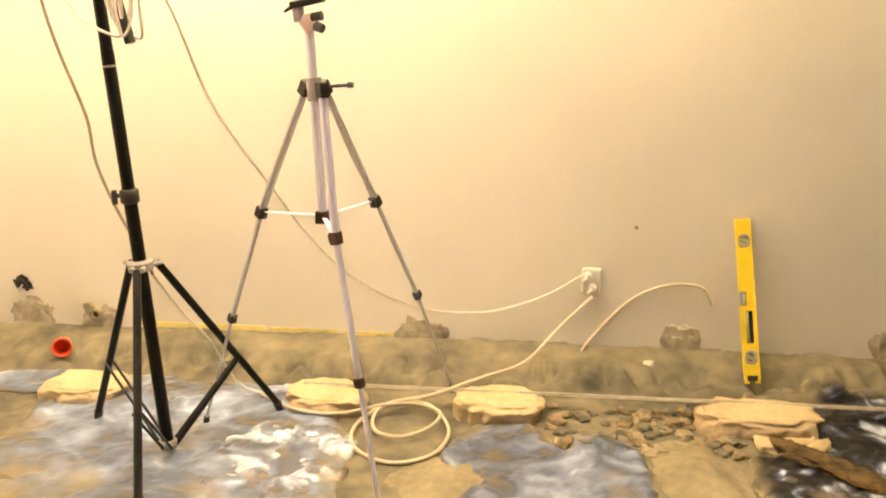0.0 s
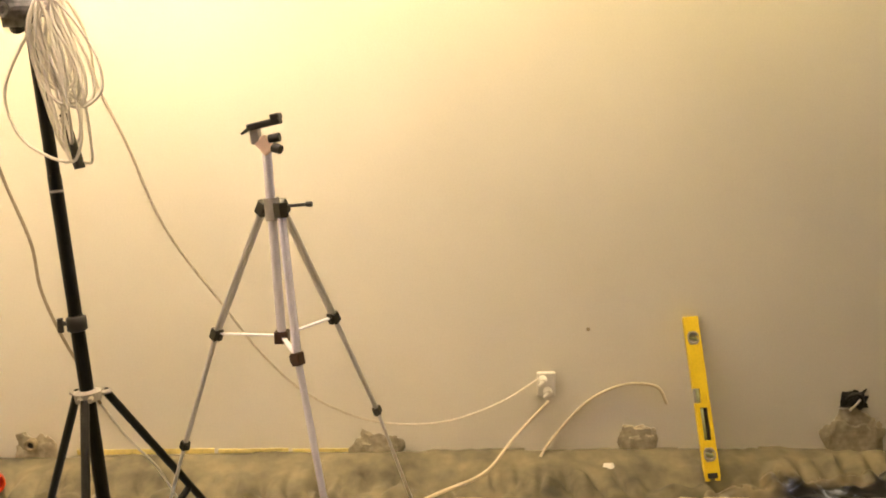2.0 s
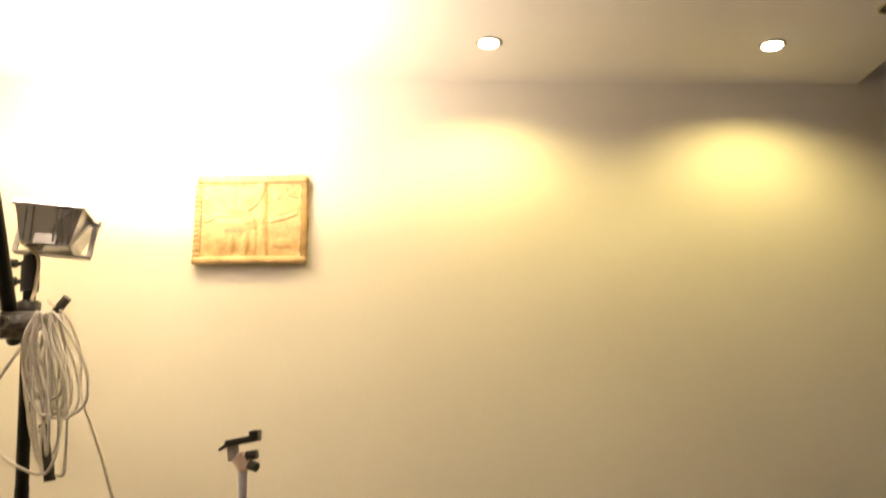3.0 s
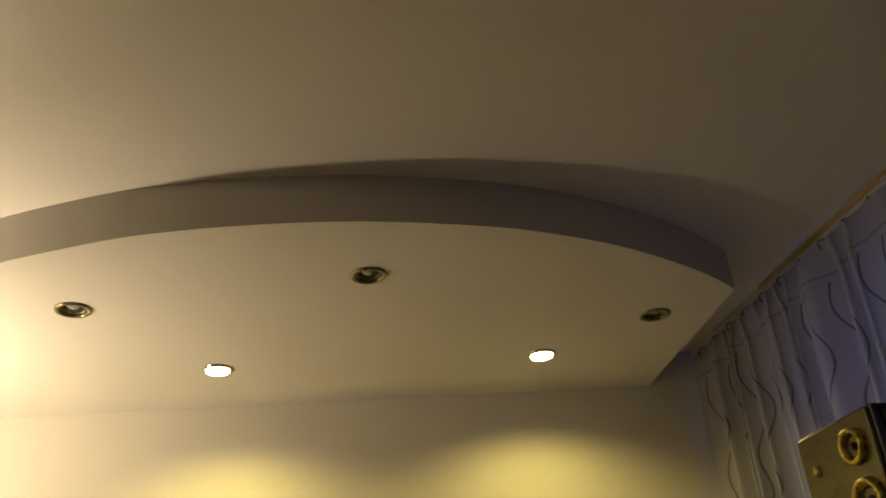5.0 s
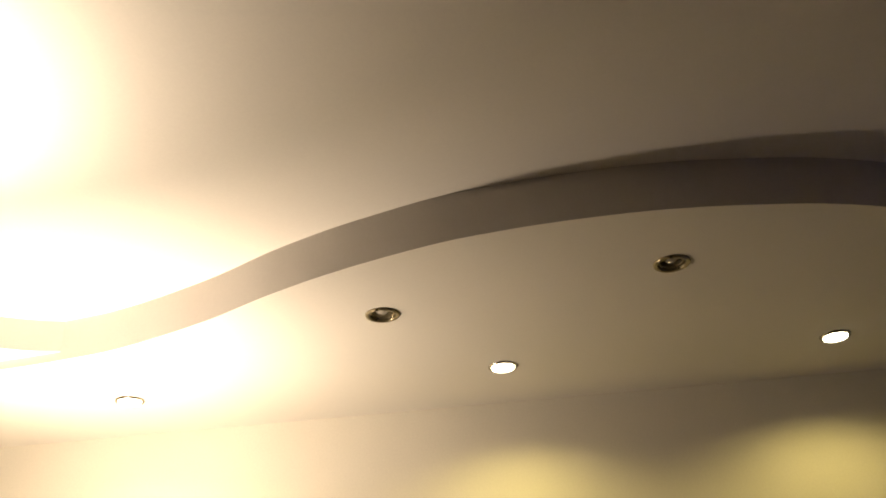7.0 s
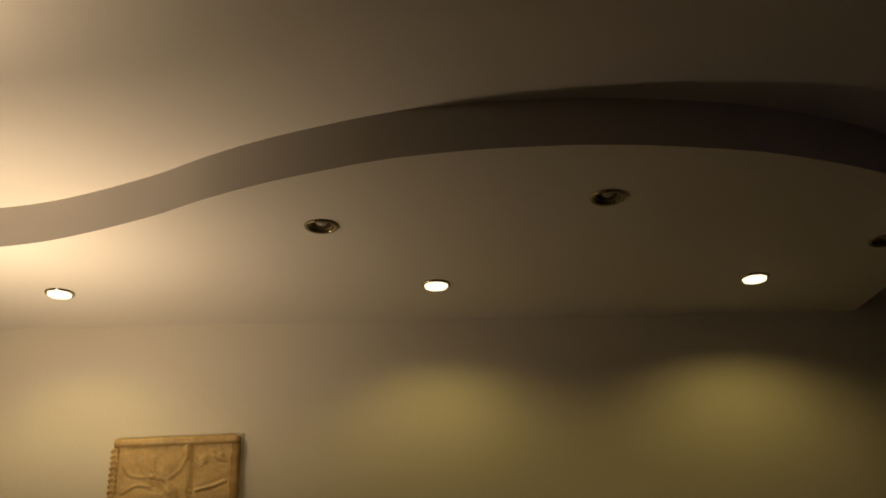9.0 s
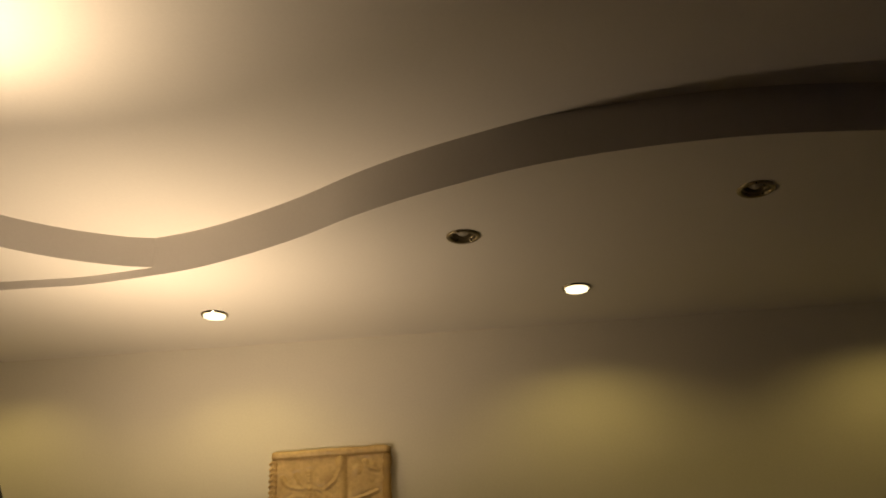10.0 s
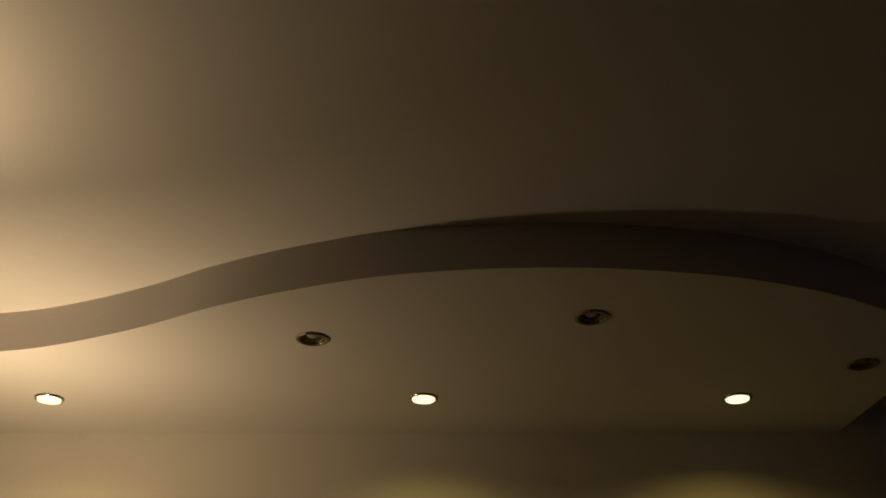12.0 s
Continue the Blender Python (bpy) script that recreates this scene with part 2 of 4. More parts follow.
def curtain_material():
    """Sheer cloth with stitched dark wavy lines, letting dusk light through."""
    m = bpy.data.materials.new("sheer curtain cloth")
    m.use_nodes = True
    n, l = m.node_tree.nodes, m.node_tree.links
    n.remove(n["Principled BSDF"])
    out = n["Material Output"]
    co, sep = n.new("ShaderNodeTexCoord"), n.new("ShaderNodeSeparateXYZ")
    l.new(co.outputs["UV"], sep.inputs[0])

    def calc(op, a, b=None, c=None):
        k = n.new("ShaderNodeMath")
        k.operation = op
        for i, v in enumerate((a, b, c)):
            if v is None:
                continue
            if isinstance(v, (int, float)):
                k.inputs[i].default_value = v
            else:
                l.new(v, k.inputs[i])
        return k.outputs[0]

    u, v = sep.outputs[0], sep.outputs[1]
    wave = calc("MULTIPLY", calc("SINE", calc("MULTIPLY", v, 26.0)), 0.013)
    wave2 = calc("MULTIPLY", calc("SINE", calc("MULTIPLY_ADD", v, 9.0, 1.3)), 0.016)
    x = calc("ADD", calc("ADD", u, wave), wave2)
    cell = calc("ABSOLUTE", calc("SUBTRACT", calc("FRACT", calc("DIVIDE", x, 0.060)), 0.5))
    line = calc("MULTIPLY", calc("LESS_THAN", cell, 0.040), calc("LESS_THAN", v, -0.105))
    tape = calc("LESS_THAN", calc("ABSOLUTE", calc("ADD", v, 0.085)), 0.004)
    ink = calc("MULTIPLY", calc("MAXIMUM", line, calc("MULTIPLY", tape, 0.5)), 0.85)
    tone = n.new("ShaderNodeMix")
    tone.data_type = "RGBA"
    l.new(ink, tone.inputs["Factor"])
    tone.inputs["A"].default_value, tone.inputs["B"].default_value = (0.54, 0.53, 0.55, 1), (0.17, 0.165, 0.22, 1)
    weave = n.new("ShaderNodeTexNoise")
    weave.inputs["Scale"].default_value = 140
    b = n.new("ShaderNodeBump")
    b.inputs["Strength"].default_value, b.inputs["Distance"].default_value = 0.2, 0.002
    l.new(weave.outputs["Fac"], b.inputs["Height"])
    dif, tra, mix = n.new("ShaderNodeBsdfDiffuse"), n.new("ShaderNodeBsdfTranslucent"), n.new("ShaderNodeMixShader")
    for s in (dif, tra):
        l.new(tone.outputs["Result"], s.inputs["Color"])
        l.new(b.outputs[0], s.inputs["Normal"])
    mix.inputs[0].default_value = 0.55
    l.new(dif.outputs[0], mix.inputs[1])
    l.new(tra.outputs[0], mix.inputs[2])
    l.new(mix.outputs[0], out.inputs["Surface"])
    return m


# pale and bluish stops paint gleams and reflected dusk into the film colour
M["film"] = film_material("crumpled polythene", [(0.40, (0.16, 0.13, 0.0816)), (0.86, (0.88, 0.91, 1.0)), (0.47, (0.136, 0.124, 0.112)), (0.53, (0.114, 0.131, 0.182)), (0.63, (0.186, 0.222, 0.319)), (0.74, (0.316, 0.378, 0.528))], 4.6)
M["film_dark"] = film_material("dark polythene with painted gleams", [(0.44, (0.010, 0.010, 0.012)), (0.80, (0.60, 0.66, 0.82)), (0.60, (0.012, 0.012, 0.016)), (0.67, (0.06, 0.07, 0.11)), (0.72, (0.26, 0.30, 0.40))], 9.0)
M["film_dark"].node_tree.nodes["Principled BSDF"].inputs["Specular IOR Level"].default_value = 0.45
M["film_white"] = film_material("polythene with painted white gleams", [(0.42, (0.22, 0.17, 0.105)), (0.80, (0.96, 0.97, 1.0)), (0.48, (0.10, 0.11, 0.145)), (0.55, (0.17, 0.19, 0.25)), (0.62, (0.32, 0.36, 0.46)), (0.70, (0.62, 0.66, 0.77))], 7.5)
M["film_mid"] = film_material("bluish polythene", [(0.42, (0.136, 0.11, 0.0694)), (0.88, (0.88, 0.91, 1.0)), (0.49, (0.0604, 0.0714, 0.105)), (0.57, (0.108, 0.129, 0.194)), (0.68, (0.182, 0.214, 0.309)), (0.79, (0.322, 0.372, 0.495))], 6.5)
# near-black tone for the shadow line under the ledge edge
M["ledge_shade"] = surface("dark ledge shadow", (0.040, 0.038, 0.042), 0.5, vary=0.5, grain=30, broad=9, bump=0.6, bump_scale=18)
M["film_dark"].node_tree.nodes["Bump"].inputs["Strength"].default_value = 0.45
M["curtain"] = curtain_material()


# ---- shaping helpers ----
def link_mesh(name, bm, material, smooth=False):
    me = bpy.data.meshes.new(name)
    bmesh.ops.recalc_face_normals(bm, faces=bm.faces)
    bm.to_mesh(me)
    bm.free()
    for mt in (material if isinstance(material, (list, tuple)) else [material]):
        me.materials.append(mt)
    if smooth:
        for f in me.polygons:
            f.use_smooth = True
    return new(name, me)


def part(name, bm, material, parent, label="", smooth=False, placed=False):
    """One mesh under a thing or a part. placed: its points are given in the room, not from the thing's base."""
    if placed:
        root = parent.parent or parent
        bmesh.ops.transform(bm, matrix=root.matrix_basis.inverted(), verts=bm.verts)
    ob = link_mesh(name, bm, material, smooth)
    ob.parent = parent
    if label:
        ob["label"] = label
    return ob


def thing(name, m, label, category, group=""):
    ob = new(name)
    ob.empty_display_size = 0.05
    ob.matrix_world = m
    return tagged(ob, label, category, group)


def structure(name, bm, material, label, category, smooth=False):
    return tagged(link_mesh(name, bm, material, smooth), label, category, kind="structure")


def box(bm, lo, hi, m=None, bevel=0.0):
    lo, hi = Vector(lo), Vector(hi)
    r = bmesh.ops.create_cube(bm, size=1.0)
    vs = r["verts"]
    bmesh.ops.transform(bm, matrix=Matrix.Translation((lo + hi) / 2) @ Matrix.Diagonal((*(hi - lo), 1)), verts=vs)
    if bevel:
        es = list({e for v in vs for e in v.link_edges})
        r = bmesh.ops.bevel(bm, geom=es, offset=bevel, segments=2, affect="EDGES", profile=0.5)
        vs = list({v for f in r["faces"] for v in f.verts} | {v for v in vs if v.is_valid})
    if m is not None:
        bmesh.ops.transform(bm, matrix=m, verts=vs)
    return vs


def tube(bm, p, q, r, r2=None, seg=14):
    p, q = Vector(p), Vector(q)
    d = q - p
    m = Matrix.Translation((p + q) / 2) @ d.to_track_quat("Z", "Y").to_matrix().to_4x4()
    return bmesh.ops.create_cone(bm, cap_ends=True, segments=seg, radius1=r, radius2=r if r2 is None else r2, depth=d.length, matrix=m)["verts"]


def lathe(bm, profile, m=Matrix(), seg=28):
    rings = []
    for r, z in profile:
        rings.append([bm.verts.new(m @ Vector((r * math.cos(a), r * math.sin(a), z))) for a in (i * math.tau / seg for i in range(seg))])
    for a, b in zip(rings, rings[1:]):
        for i in range(seg):
            bm.faces.new((a[i], a[(i + 1) % seg], b[(i + 1) % seg], b[i]))
    return rings


def spline(pts, step=6):
    """A smooth line through the given points."""
    pts = [Vector(p) for p in pts]
    ext = [pts[0] * 2 - pts[1], *pts, pts[-1] * 2 - pts[-2]]
    out = []
    for a, b, c, d in zip(ext, ext[1:], ext[2:], ext[3:]):
        for i in range(step):
            t = i / step
            out.append(0.5 * ((2 * b) + (c - a) * t + (2 * a - 5 * b + 4 * c - d) * t * t + (3 * b - a - 3 * c + d) * t ** 3))
    return out + [pts[-1]]


def sweep(bm, line, r, seg=8):
    rings, up = [], Vector((0.31, 0.17, 0.94)).normalized()
    for i, p in enumerate(line):
        d = (line[min(i + 1, len(line) - 1)] - line[max(i - 1, 0)])
        d = d.normalized() if d.length > 1e-9 else Vector((0, 0, 1))
        side = d.cross(up)
        if side.length < 1e-4:
            side = d.cross(Vector((1, 0, 0)))
        side.normalize()
        up = side.cross(d).normalized()
        rings.append([bm.verts.new(p + (side * math.cos(a) + up * math.sin(a)) * r) for a in (k * math.tau / seg for k in range(seg))])
    for a, b in zip(rings, rings[1:]):
        for i in range(seg):
            bm.faces.new((a[i], a[(i + 1) % seg], b[(i + 1) % seg], b[i]))
    for ring in (rings[0], rings[-1]):
        bm.faces.new(ring)


def lump(bm, center, size, seed, rough=0.25, detail=3):
    """An uneven rounded lump with a flat underside."""
    r = bmesh.ops.create_icosphere(bm, subdivisions=detail, radius=1.0)
    c, s = Vector(center), Vector(size)
    for v in r["verts"]:
        n = noise.fractal(v.co * 1.7 + Vector((seed * 7.3, seed, 0)), 1.0, 2.0, 4) * rough
        p = Vector((math.copysign(abs(v.co.x) ** 0.75, v.co.x), math.copysign(abs(v.co.y) ** 0.75, v.co.y), math.copysign(abs(v.co.z) ** 0.6, v.co.z)))
        p = p * (1 + n)
        v.co = c + Vector((p.x * s.x, p.y * s.y, max(p.z, -0.35) * s.z))


# ---- room ----
X_L, X_R, Y_W, Y_B, T = -1.686, 2.56, 3.2, -3.3, 0.16
bm = bmesh.new()
box(bm, (X_L - T, Y_W, -0.2), (X_R + T, Y_W + T, 3.0))
structure("wall_north", bm, M["wall"], "cream plastered wall, bare above a raw floor", "wall")
bm = bmesh.new()
box(bm, (X_L - T, Y_B, -0.2), (X_L, Y_W, 3.0))
structure("wall_west", bm, M["wall"], "cream plastered side wall without furniture", "wall")
# south wall is never in view; its dark tone keeps bounced light low
bm = bmesh.new()
box(bm, (X_L - T, Y_B - T, -0.2), (X_R + T, Y_B, 3.0))
structure("wall_south", bm, M["unseen_wall"], "plain dark wall added unseen behind the camera", "wall")
WIN = (0.30, 2.80, 0.85, 2.58)
bm = bmesh.new()
box(bm, (X_R, Y_B, -0.2), (X_R + T, WIN[0], 3.0))
box(bm, (X_R, WIN[1], -0.2), (X_R + T, Y_W, 3.0))
box(bm, (X_R, WIN[0], -0.2), (X_R + T, WIN[1], WIN[2]))
box(bm, (X_R, WIN[0], WIN[3]), (X_R + T, WIN[1], 3.0))
structure("wall_east", bm, M["wall"], "cream plastered wall with a window opening", "wall")

win = tagged(thing("window_1", pose(X_R + 0.09, (WIN[0] + WIN[1]) / 2, WIN[2]), "white framed window behind the sheer curtain", "window"), kind="structure")
hw, hh = (WIN[1] - WIN[0]) / 2, WIN[3] - WIN[2]
bm = bmesh.new()
for lo, hi in (((-0.03, -hw, 0), (0.03, -hw + 0.06, hh)), ((-0.03, hw - 0.06, 0), (0.03, hw, hh)), ((-0.03, -0.04, 0.06), (0.03, 0.04, hh - 0.06)),
               ((-0.03, -hw + 0.06, 0), (0.03, hw - 0.06, 0.06)), ((-0.03, -hw + 0.06, hh - 0.06), (0.03, hw - 0.06, hh))):
    box(bm, lo, hi)
part("window_frame", bm, M["pvc"], win)
for s in (-1, 1):
    bm = bmesh.new()
    a, b = sorted((s * 0.04, s * (hw - 0.06)))
    box(bm, (-0.004, a, 0.06), (0.004, b, hh - 0.06))
    part("pane", bm, M["pane"], win).visible_shadow = False


# ceiling: upper slab, middle tier on the west side, lower tier along the wall with lamp cut-outs
def tier(name, outline, z0, z1, holes, label, material):
    """A dropped tier of plasterboard: smooth outline in plan, round cut-outs in its underside."""
    bm = bmesh.new()
    rim = [bm.verts.new((x, y, z0)) for x, y in outline]
    edges = [bm.edges.new((rim[i], rim[(i + 1) % len(rim)])) for i in range(len(rim))]
    outer = list(edges)
    cups = []
    for hx, hy in holes:
        ring = [bm.verts.new((hx + 0.034 * math.cos(a), hy + 0.034 * math.sin(a), z0)) for a in (k * math.tau / 24 for k in range(24))]
        es = [bm.edges.new((ring[k], ring[(k + 1) % 24])) for k in range(24)]
        edges += es
        cups += es
    bmesh.ops.triangle_fill(bm, use_beauty=True, use_dissolve=False, edges=edges)
    r = bmesh.ops.extrude_edge_only(bm, edges=outer)
    side = [f for f in r["geom"] if isinstance(f, bmesh.types.BMFace)]
    bmesh.ops.translate(bm, verts=[v for v in r["geom"] if isinstance(v, bmesh.types.BMVert)], vec=(0, 0, z1 - z0))
    # side faces take the second material, greyer than the underside
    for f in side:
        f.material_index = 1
    if cups:
        r = bmesh.ops.extrude_edge_only(bm, edges=cups)
        bmesh.ops.translate(bm, verts=[v for v in r["geom"] if isinstance(v, bmesh.types.BMVert)], vec=(0, 0, 0.07))
    return structure(name, bm, [M["ceiling"], material], label, "ceiling")


def flat(pts, step=10):
    return [(p.x, p.y) for p in spline([(x, y, 0) for x, y in pts], step)]


LOW_EDGE = [(X_L, 2.44), (-1.30, 2.475), (-0.92, 2.497), (-0.72, 2.505), (-0.52, 2.482), (-0.35, 2.448), (-0.18, 2.385), (0.0, 2.300), (0.16, 2.207), (0.305, 2.136),
            (0.45, 2.079), (0.61, 2.028), (0.785, 1.998), (0.955, 1.986), (1.10, 1.987), (1.256, 2.004), (1.45, 2.040), (1.663, 2.115), (1.828, 2.202), (1.984, 2.306), (2.112, 2.415)]
MID_EDGE = [(X_L, 0.86), (-1.42, 1.02), (-1.20, 1.32), (-1.08, 1.62), (-0.985, 1.93), (-0.915, 2.10), (-0.83, 2.24), (-0.72, 2.355), (-0.585, 2.445), (-0.47, 2.488)]
low = flat(LOW_EDGE) + [(2.112, Y_W), (X_L, Y_W)]
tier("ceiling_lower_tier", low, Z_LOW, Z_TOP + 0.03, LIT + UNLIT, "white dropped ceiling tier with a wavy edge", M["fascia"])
mid = flat(MID_EDGE) + [(-0.47, 2.60), (X_L, 2.60)]
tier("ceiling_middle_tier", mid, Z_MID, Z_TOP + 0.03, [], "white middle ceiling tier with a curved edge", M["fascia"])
bm = bmesh.new()
box(bm, (X_L - T, Y_B - T, Z_TOP), (X_R + T, Y_W + T, Z_TOP + 0.2))
structure("ceiling", bm, M["ceiling"], "smooth matt white plasterboard ceiling", "ceiling")


# ---- floor ----
def ledge_edge(x):
    back = min(1.0, max(0.0, (x - 1.50) / 0.45))
    return 2.90 + 0.085 * back * back * (3 - 2 * back) + 0.05 * noise.noise(Vector((x * 1.7, 3.1, 0))) + 0.018 * noise.noise(Vector((x * 9, 1.7, 0)))


def ground(x, y):
    e = ledge_edge(x)
    t = min(1, max(0, (y - e) / 0.045))
    t = t * t * (3 - 2 * t)
    w = min(1, max(0, (y - e) / 0.28))
    z = t * 0.034 + w * 0.050
    p = Vector((x, y, 0))
    z += 0.012 * noise.fractal(p * 3.1, 1.0, 2.0, 4) + 0.004 * noise.noise(p * 26)
    if y > 3.184 and noise.noise(Vector((x * 2.3, 0.4, 0))) > -0.15:
        z -= 0.022
    ripple = math.exp(-((y - e - 0.09) / 0.07) ** 2)
    bend = x + 0.35 * (y - e) * noise.noise(Vector((x * 3, 0.3, 8)))
    z += ripple * (0.044 * noise.noise(Vector((bend * 15, y * 4, 5))) - 0.040 * (1 - abs(noise.noise(Vector((bend * 11, y * 5, 2))))) ** 7)
    return z


def grid(bm, xs, ys, height):
    rows = [[bm.verts.new((x, y, height(x, y))) for x in xs] for y in ys]
    for a, b in zip(rows, rows[1:]):
        for i in range(len(xs) - 1):
            bm.faces.new((a[i], a[i + 1], b[i + 1], b[i]))


bm = bmesh.new()
xs = list(np.linspace(X_L - 0.05, X_R + 0.05, 420))
ys = [Y_B - 0.05, -2, -1, -0.3, 0.4, 1.0, 1.4, *np.linspace(1.7, Y_W + 0.02, 120)]
grid(bm, xs, ys, ground)
structure("floor", bm, M["concrete"], "bare uneven screed floor under repair", "floor", smooth=True)


def film(name, cx, cy, sx, sy, seed, label, material, lift=0.005, keep=0.0):
    """Torn crumpled sheet lying on the screed."""
    bm = bmesh.new()
    nx, ny = int(sx / 0.012), int(sy / 0.012)
    dust = bm.verts.layers.float.new("dust")
    vs, field = {}, {}
    for j in range(ny + 1):
        for i in range(nx + 1):
            x, y = cx + (i / nx - 0.5) * sx, cy + (j / ny - 0.5) * sy
            u, v = i / nx * 2 - 1, j / ny * 2 - 1
            q = Vector((u * 2.2 + seed, v * 2.2, seed * 0.7))
            f = 1 - (abs(u) ** 2.4 + abs(v) ** 2.4) + 0.75 * noise.fractal(q, 0.9, 2.0, 4) - keep
            f -= 9.0 * max(0.0, max(abs(u), abs(v)) - 0.80)
            p = Vector((x * 5 + seed * 3.7, y * 5, seed))
            crumple = abs(noise.fractal(p, 0.8, 2.1, 4)) * 0.020 + 0.008 * abs(noise.noise(p * 6))
            k = min(1, max(0, f / 0.8))
            vs[i, j] = bm.verts.new((x, y, ground(x, y) - 0.004 + (lift + 0.006 + crumple) * min(1, k * 1.6)))
            vs[i, j][dust] = (1 - k) ** 1.3
            field[i, j] = f
    for j in range(ny):
        for i in range(nx):
            if field[i, j] + field[i + 1, j + 1] > 0:
                bm.faces.new((vs[i, j], vs[i + 1, j], vs[i + 1, j + 1], vs[i, j + 1]))
    bmesh.ops.delete(bm, geom=[v for v in bm.verts if not v.link_faces], context="VERTS")
    ob = link_mesh(name, bm, material, smooth=True)
    sol = ob.modifiers.new("thickness", "SOLIDIFY")
    sol.thickness = 0.002
    return tagged(ob, label, "plastic sheet", "torn plastic sheets on the floor")


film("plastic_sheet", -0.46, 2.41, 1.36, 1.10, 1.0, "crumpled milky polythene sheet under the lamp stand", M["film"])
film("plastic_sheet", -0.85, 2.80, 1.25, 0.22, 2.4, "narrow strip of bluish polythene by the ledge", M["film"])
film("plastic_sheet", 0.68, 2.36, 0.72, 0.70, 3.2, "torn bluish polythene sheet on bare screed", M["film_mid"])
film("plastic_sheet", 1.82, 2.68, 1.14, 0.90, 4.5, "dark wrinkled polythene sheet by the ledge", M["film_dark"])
# this narrow strip is only the ledge's shadow, laid down as a dark sheet
film("plastic_sheet", 1.50, 2.865, 0.80, 0.080, 6.3, "dark strip standing in for the shadow along the ledge", M["ledge_shade"], 0.002, 0.05)
film("plastic_sheet", -0.10, 2.36, 0.50, 0.52, 8.2, "polythene scrap with painted white gleams beside the lamp stand", M["film_white"], 0.007)
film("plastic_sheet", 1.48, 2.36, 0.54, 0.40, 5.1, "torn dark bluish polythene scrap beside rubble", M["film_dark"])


def mortar_pad(x0, x1, y, top, seed, label):
    bm = bmesh.new()
    lump(bm, ((x0 + x1) / 2, y, 0.012), ((x1 - x0) / 2, 0.105, top * 1.35), seed, 0.20, 5)
    for v in bm.verts:
        p = v.co * 34 + Vector((seed, 0, 0))
        flat_top = top + 0.014 + 0.006 * noise.noise(v.co * 14)
        side = min(1.0, max(0.25, 2.2 * (flat_top - v.co.z) / flat_top))
        v.co.z = flat_top * math.tanh(v.co.z / flat_top * 1.15)
        v.co += Vector((noise.noise(p), noise.noise(p + Vector((9, 0, 0))), 0.5 * noise.noise(p + Vector((0, 9, 0))))) * 0.007 * side
        v.co += Vector((noise.noise(v.co * 90), noise.noise(v.co * 90 + Vector((3, 0, 0))), 0)) * 0.0018 * side
    ob = link_mesh("mortar_pad", bm, M["mortar"], smooth=True)
    return tagged(ob, label, "mortar pad", "mortar pads under the guide rail")


mortar_pad(-1.04, -0.76, 2.73, 0.055, 1, "low beige mortar pad spread on the floor")
mortar_pad(-0.19, 0.08, 2.745, 0.055, 2, "flat-topped beige mortar pad under the guide rail")
mortar_pad(0.39, 0.67, 2.745, 0.058, 3, "rounded beige mortar pad under the guide rail")
mortar_pad(1.17, 1.56, 2.735, 0.060, 4, "broad crumbling beige mortar pad under the guide rail")
bm = bmesh.new()
box(bm, (-0.14, -0.011, 0), (2.0, 0.011, 0.003))
box(bm, (-0.14, -0.004, 0.003), (2.0, 0.004, 0.007))
rail = link_mesh("guide_rail", bm, M["zinc_dusty"])
rail.matrix_world = pose(0, 2.775, 0.060, 0, 0, 0.3)
tagged(rail, "thin galvanised screed guide rail on mortar pads", "metal rail")


def rubble(x, y, s, seed, mat_name):
    bm = bmesh.new()
    rs = random.Random(seed)
    lump(bm, (0, 0, 0.22 * s), (s, s * rs.uniform(0.55, 0.9), s * rs.uniform(0.20, 0.38)), seed, 0.45, 3)
    for v in bm.verts:
        v.co += Vector((noise.noise(v.co * 60), noise.noise(v.co * 60 + Vector((4, 0, 0))), noise.noise(v.co * 60 + Vector((0, 4, 0))))) * 0.14 * s
    ob = link_mesh("rubble_piece", bm, M[mat_name], smooth=True)
    ob.matrix_world = pose(x, y, ground(x, y) - 0.003, 0, 0, seed * 77)
    tagged(ob, "broken piece of old mortar on the floor" if mat_name == "mortar" else "broken grey piece of old screed", "rubble", "rubble on the floor")


rng = random.Random(31)
for k in range(120):
    x, y = rng.gauss(1.10, 0.22), rng.uniform(2.50, 2.82)
    if 0.38 < x < 0.70 and y > 2.62 or 1.16 < x < 1.58 and y > 2.64 or x < 0.62:
        x, y = rng.uniform(0.70, 1.14), rng.uniform(2.48, 2.82)
    rubble(x, y, rng.uniform(0.008, 0.034), k + 2, rng.choice(("mortar_grey", "earth", "concrete", "mortar_grey", "earth", "concrete")))
for k, (x, y, s_, mt) in enumerate([(1.36, 2.60, 0.055, "mortar"), (1.46, 2.62, 0.05, "mortar"), (1.52, 2.60, 0.045, "mortar"), (-0.62, 2.70, 0.03, "mortar"), (-0.30, 2.62, 0.025, "mortar"), (1.66, 2.60, 0.03, "grout"), (1.06, 3.08, 0.022, "white")]):
    rubble(x, y, s_, k + 90, mt)
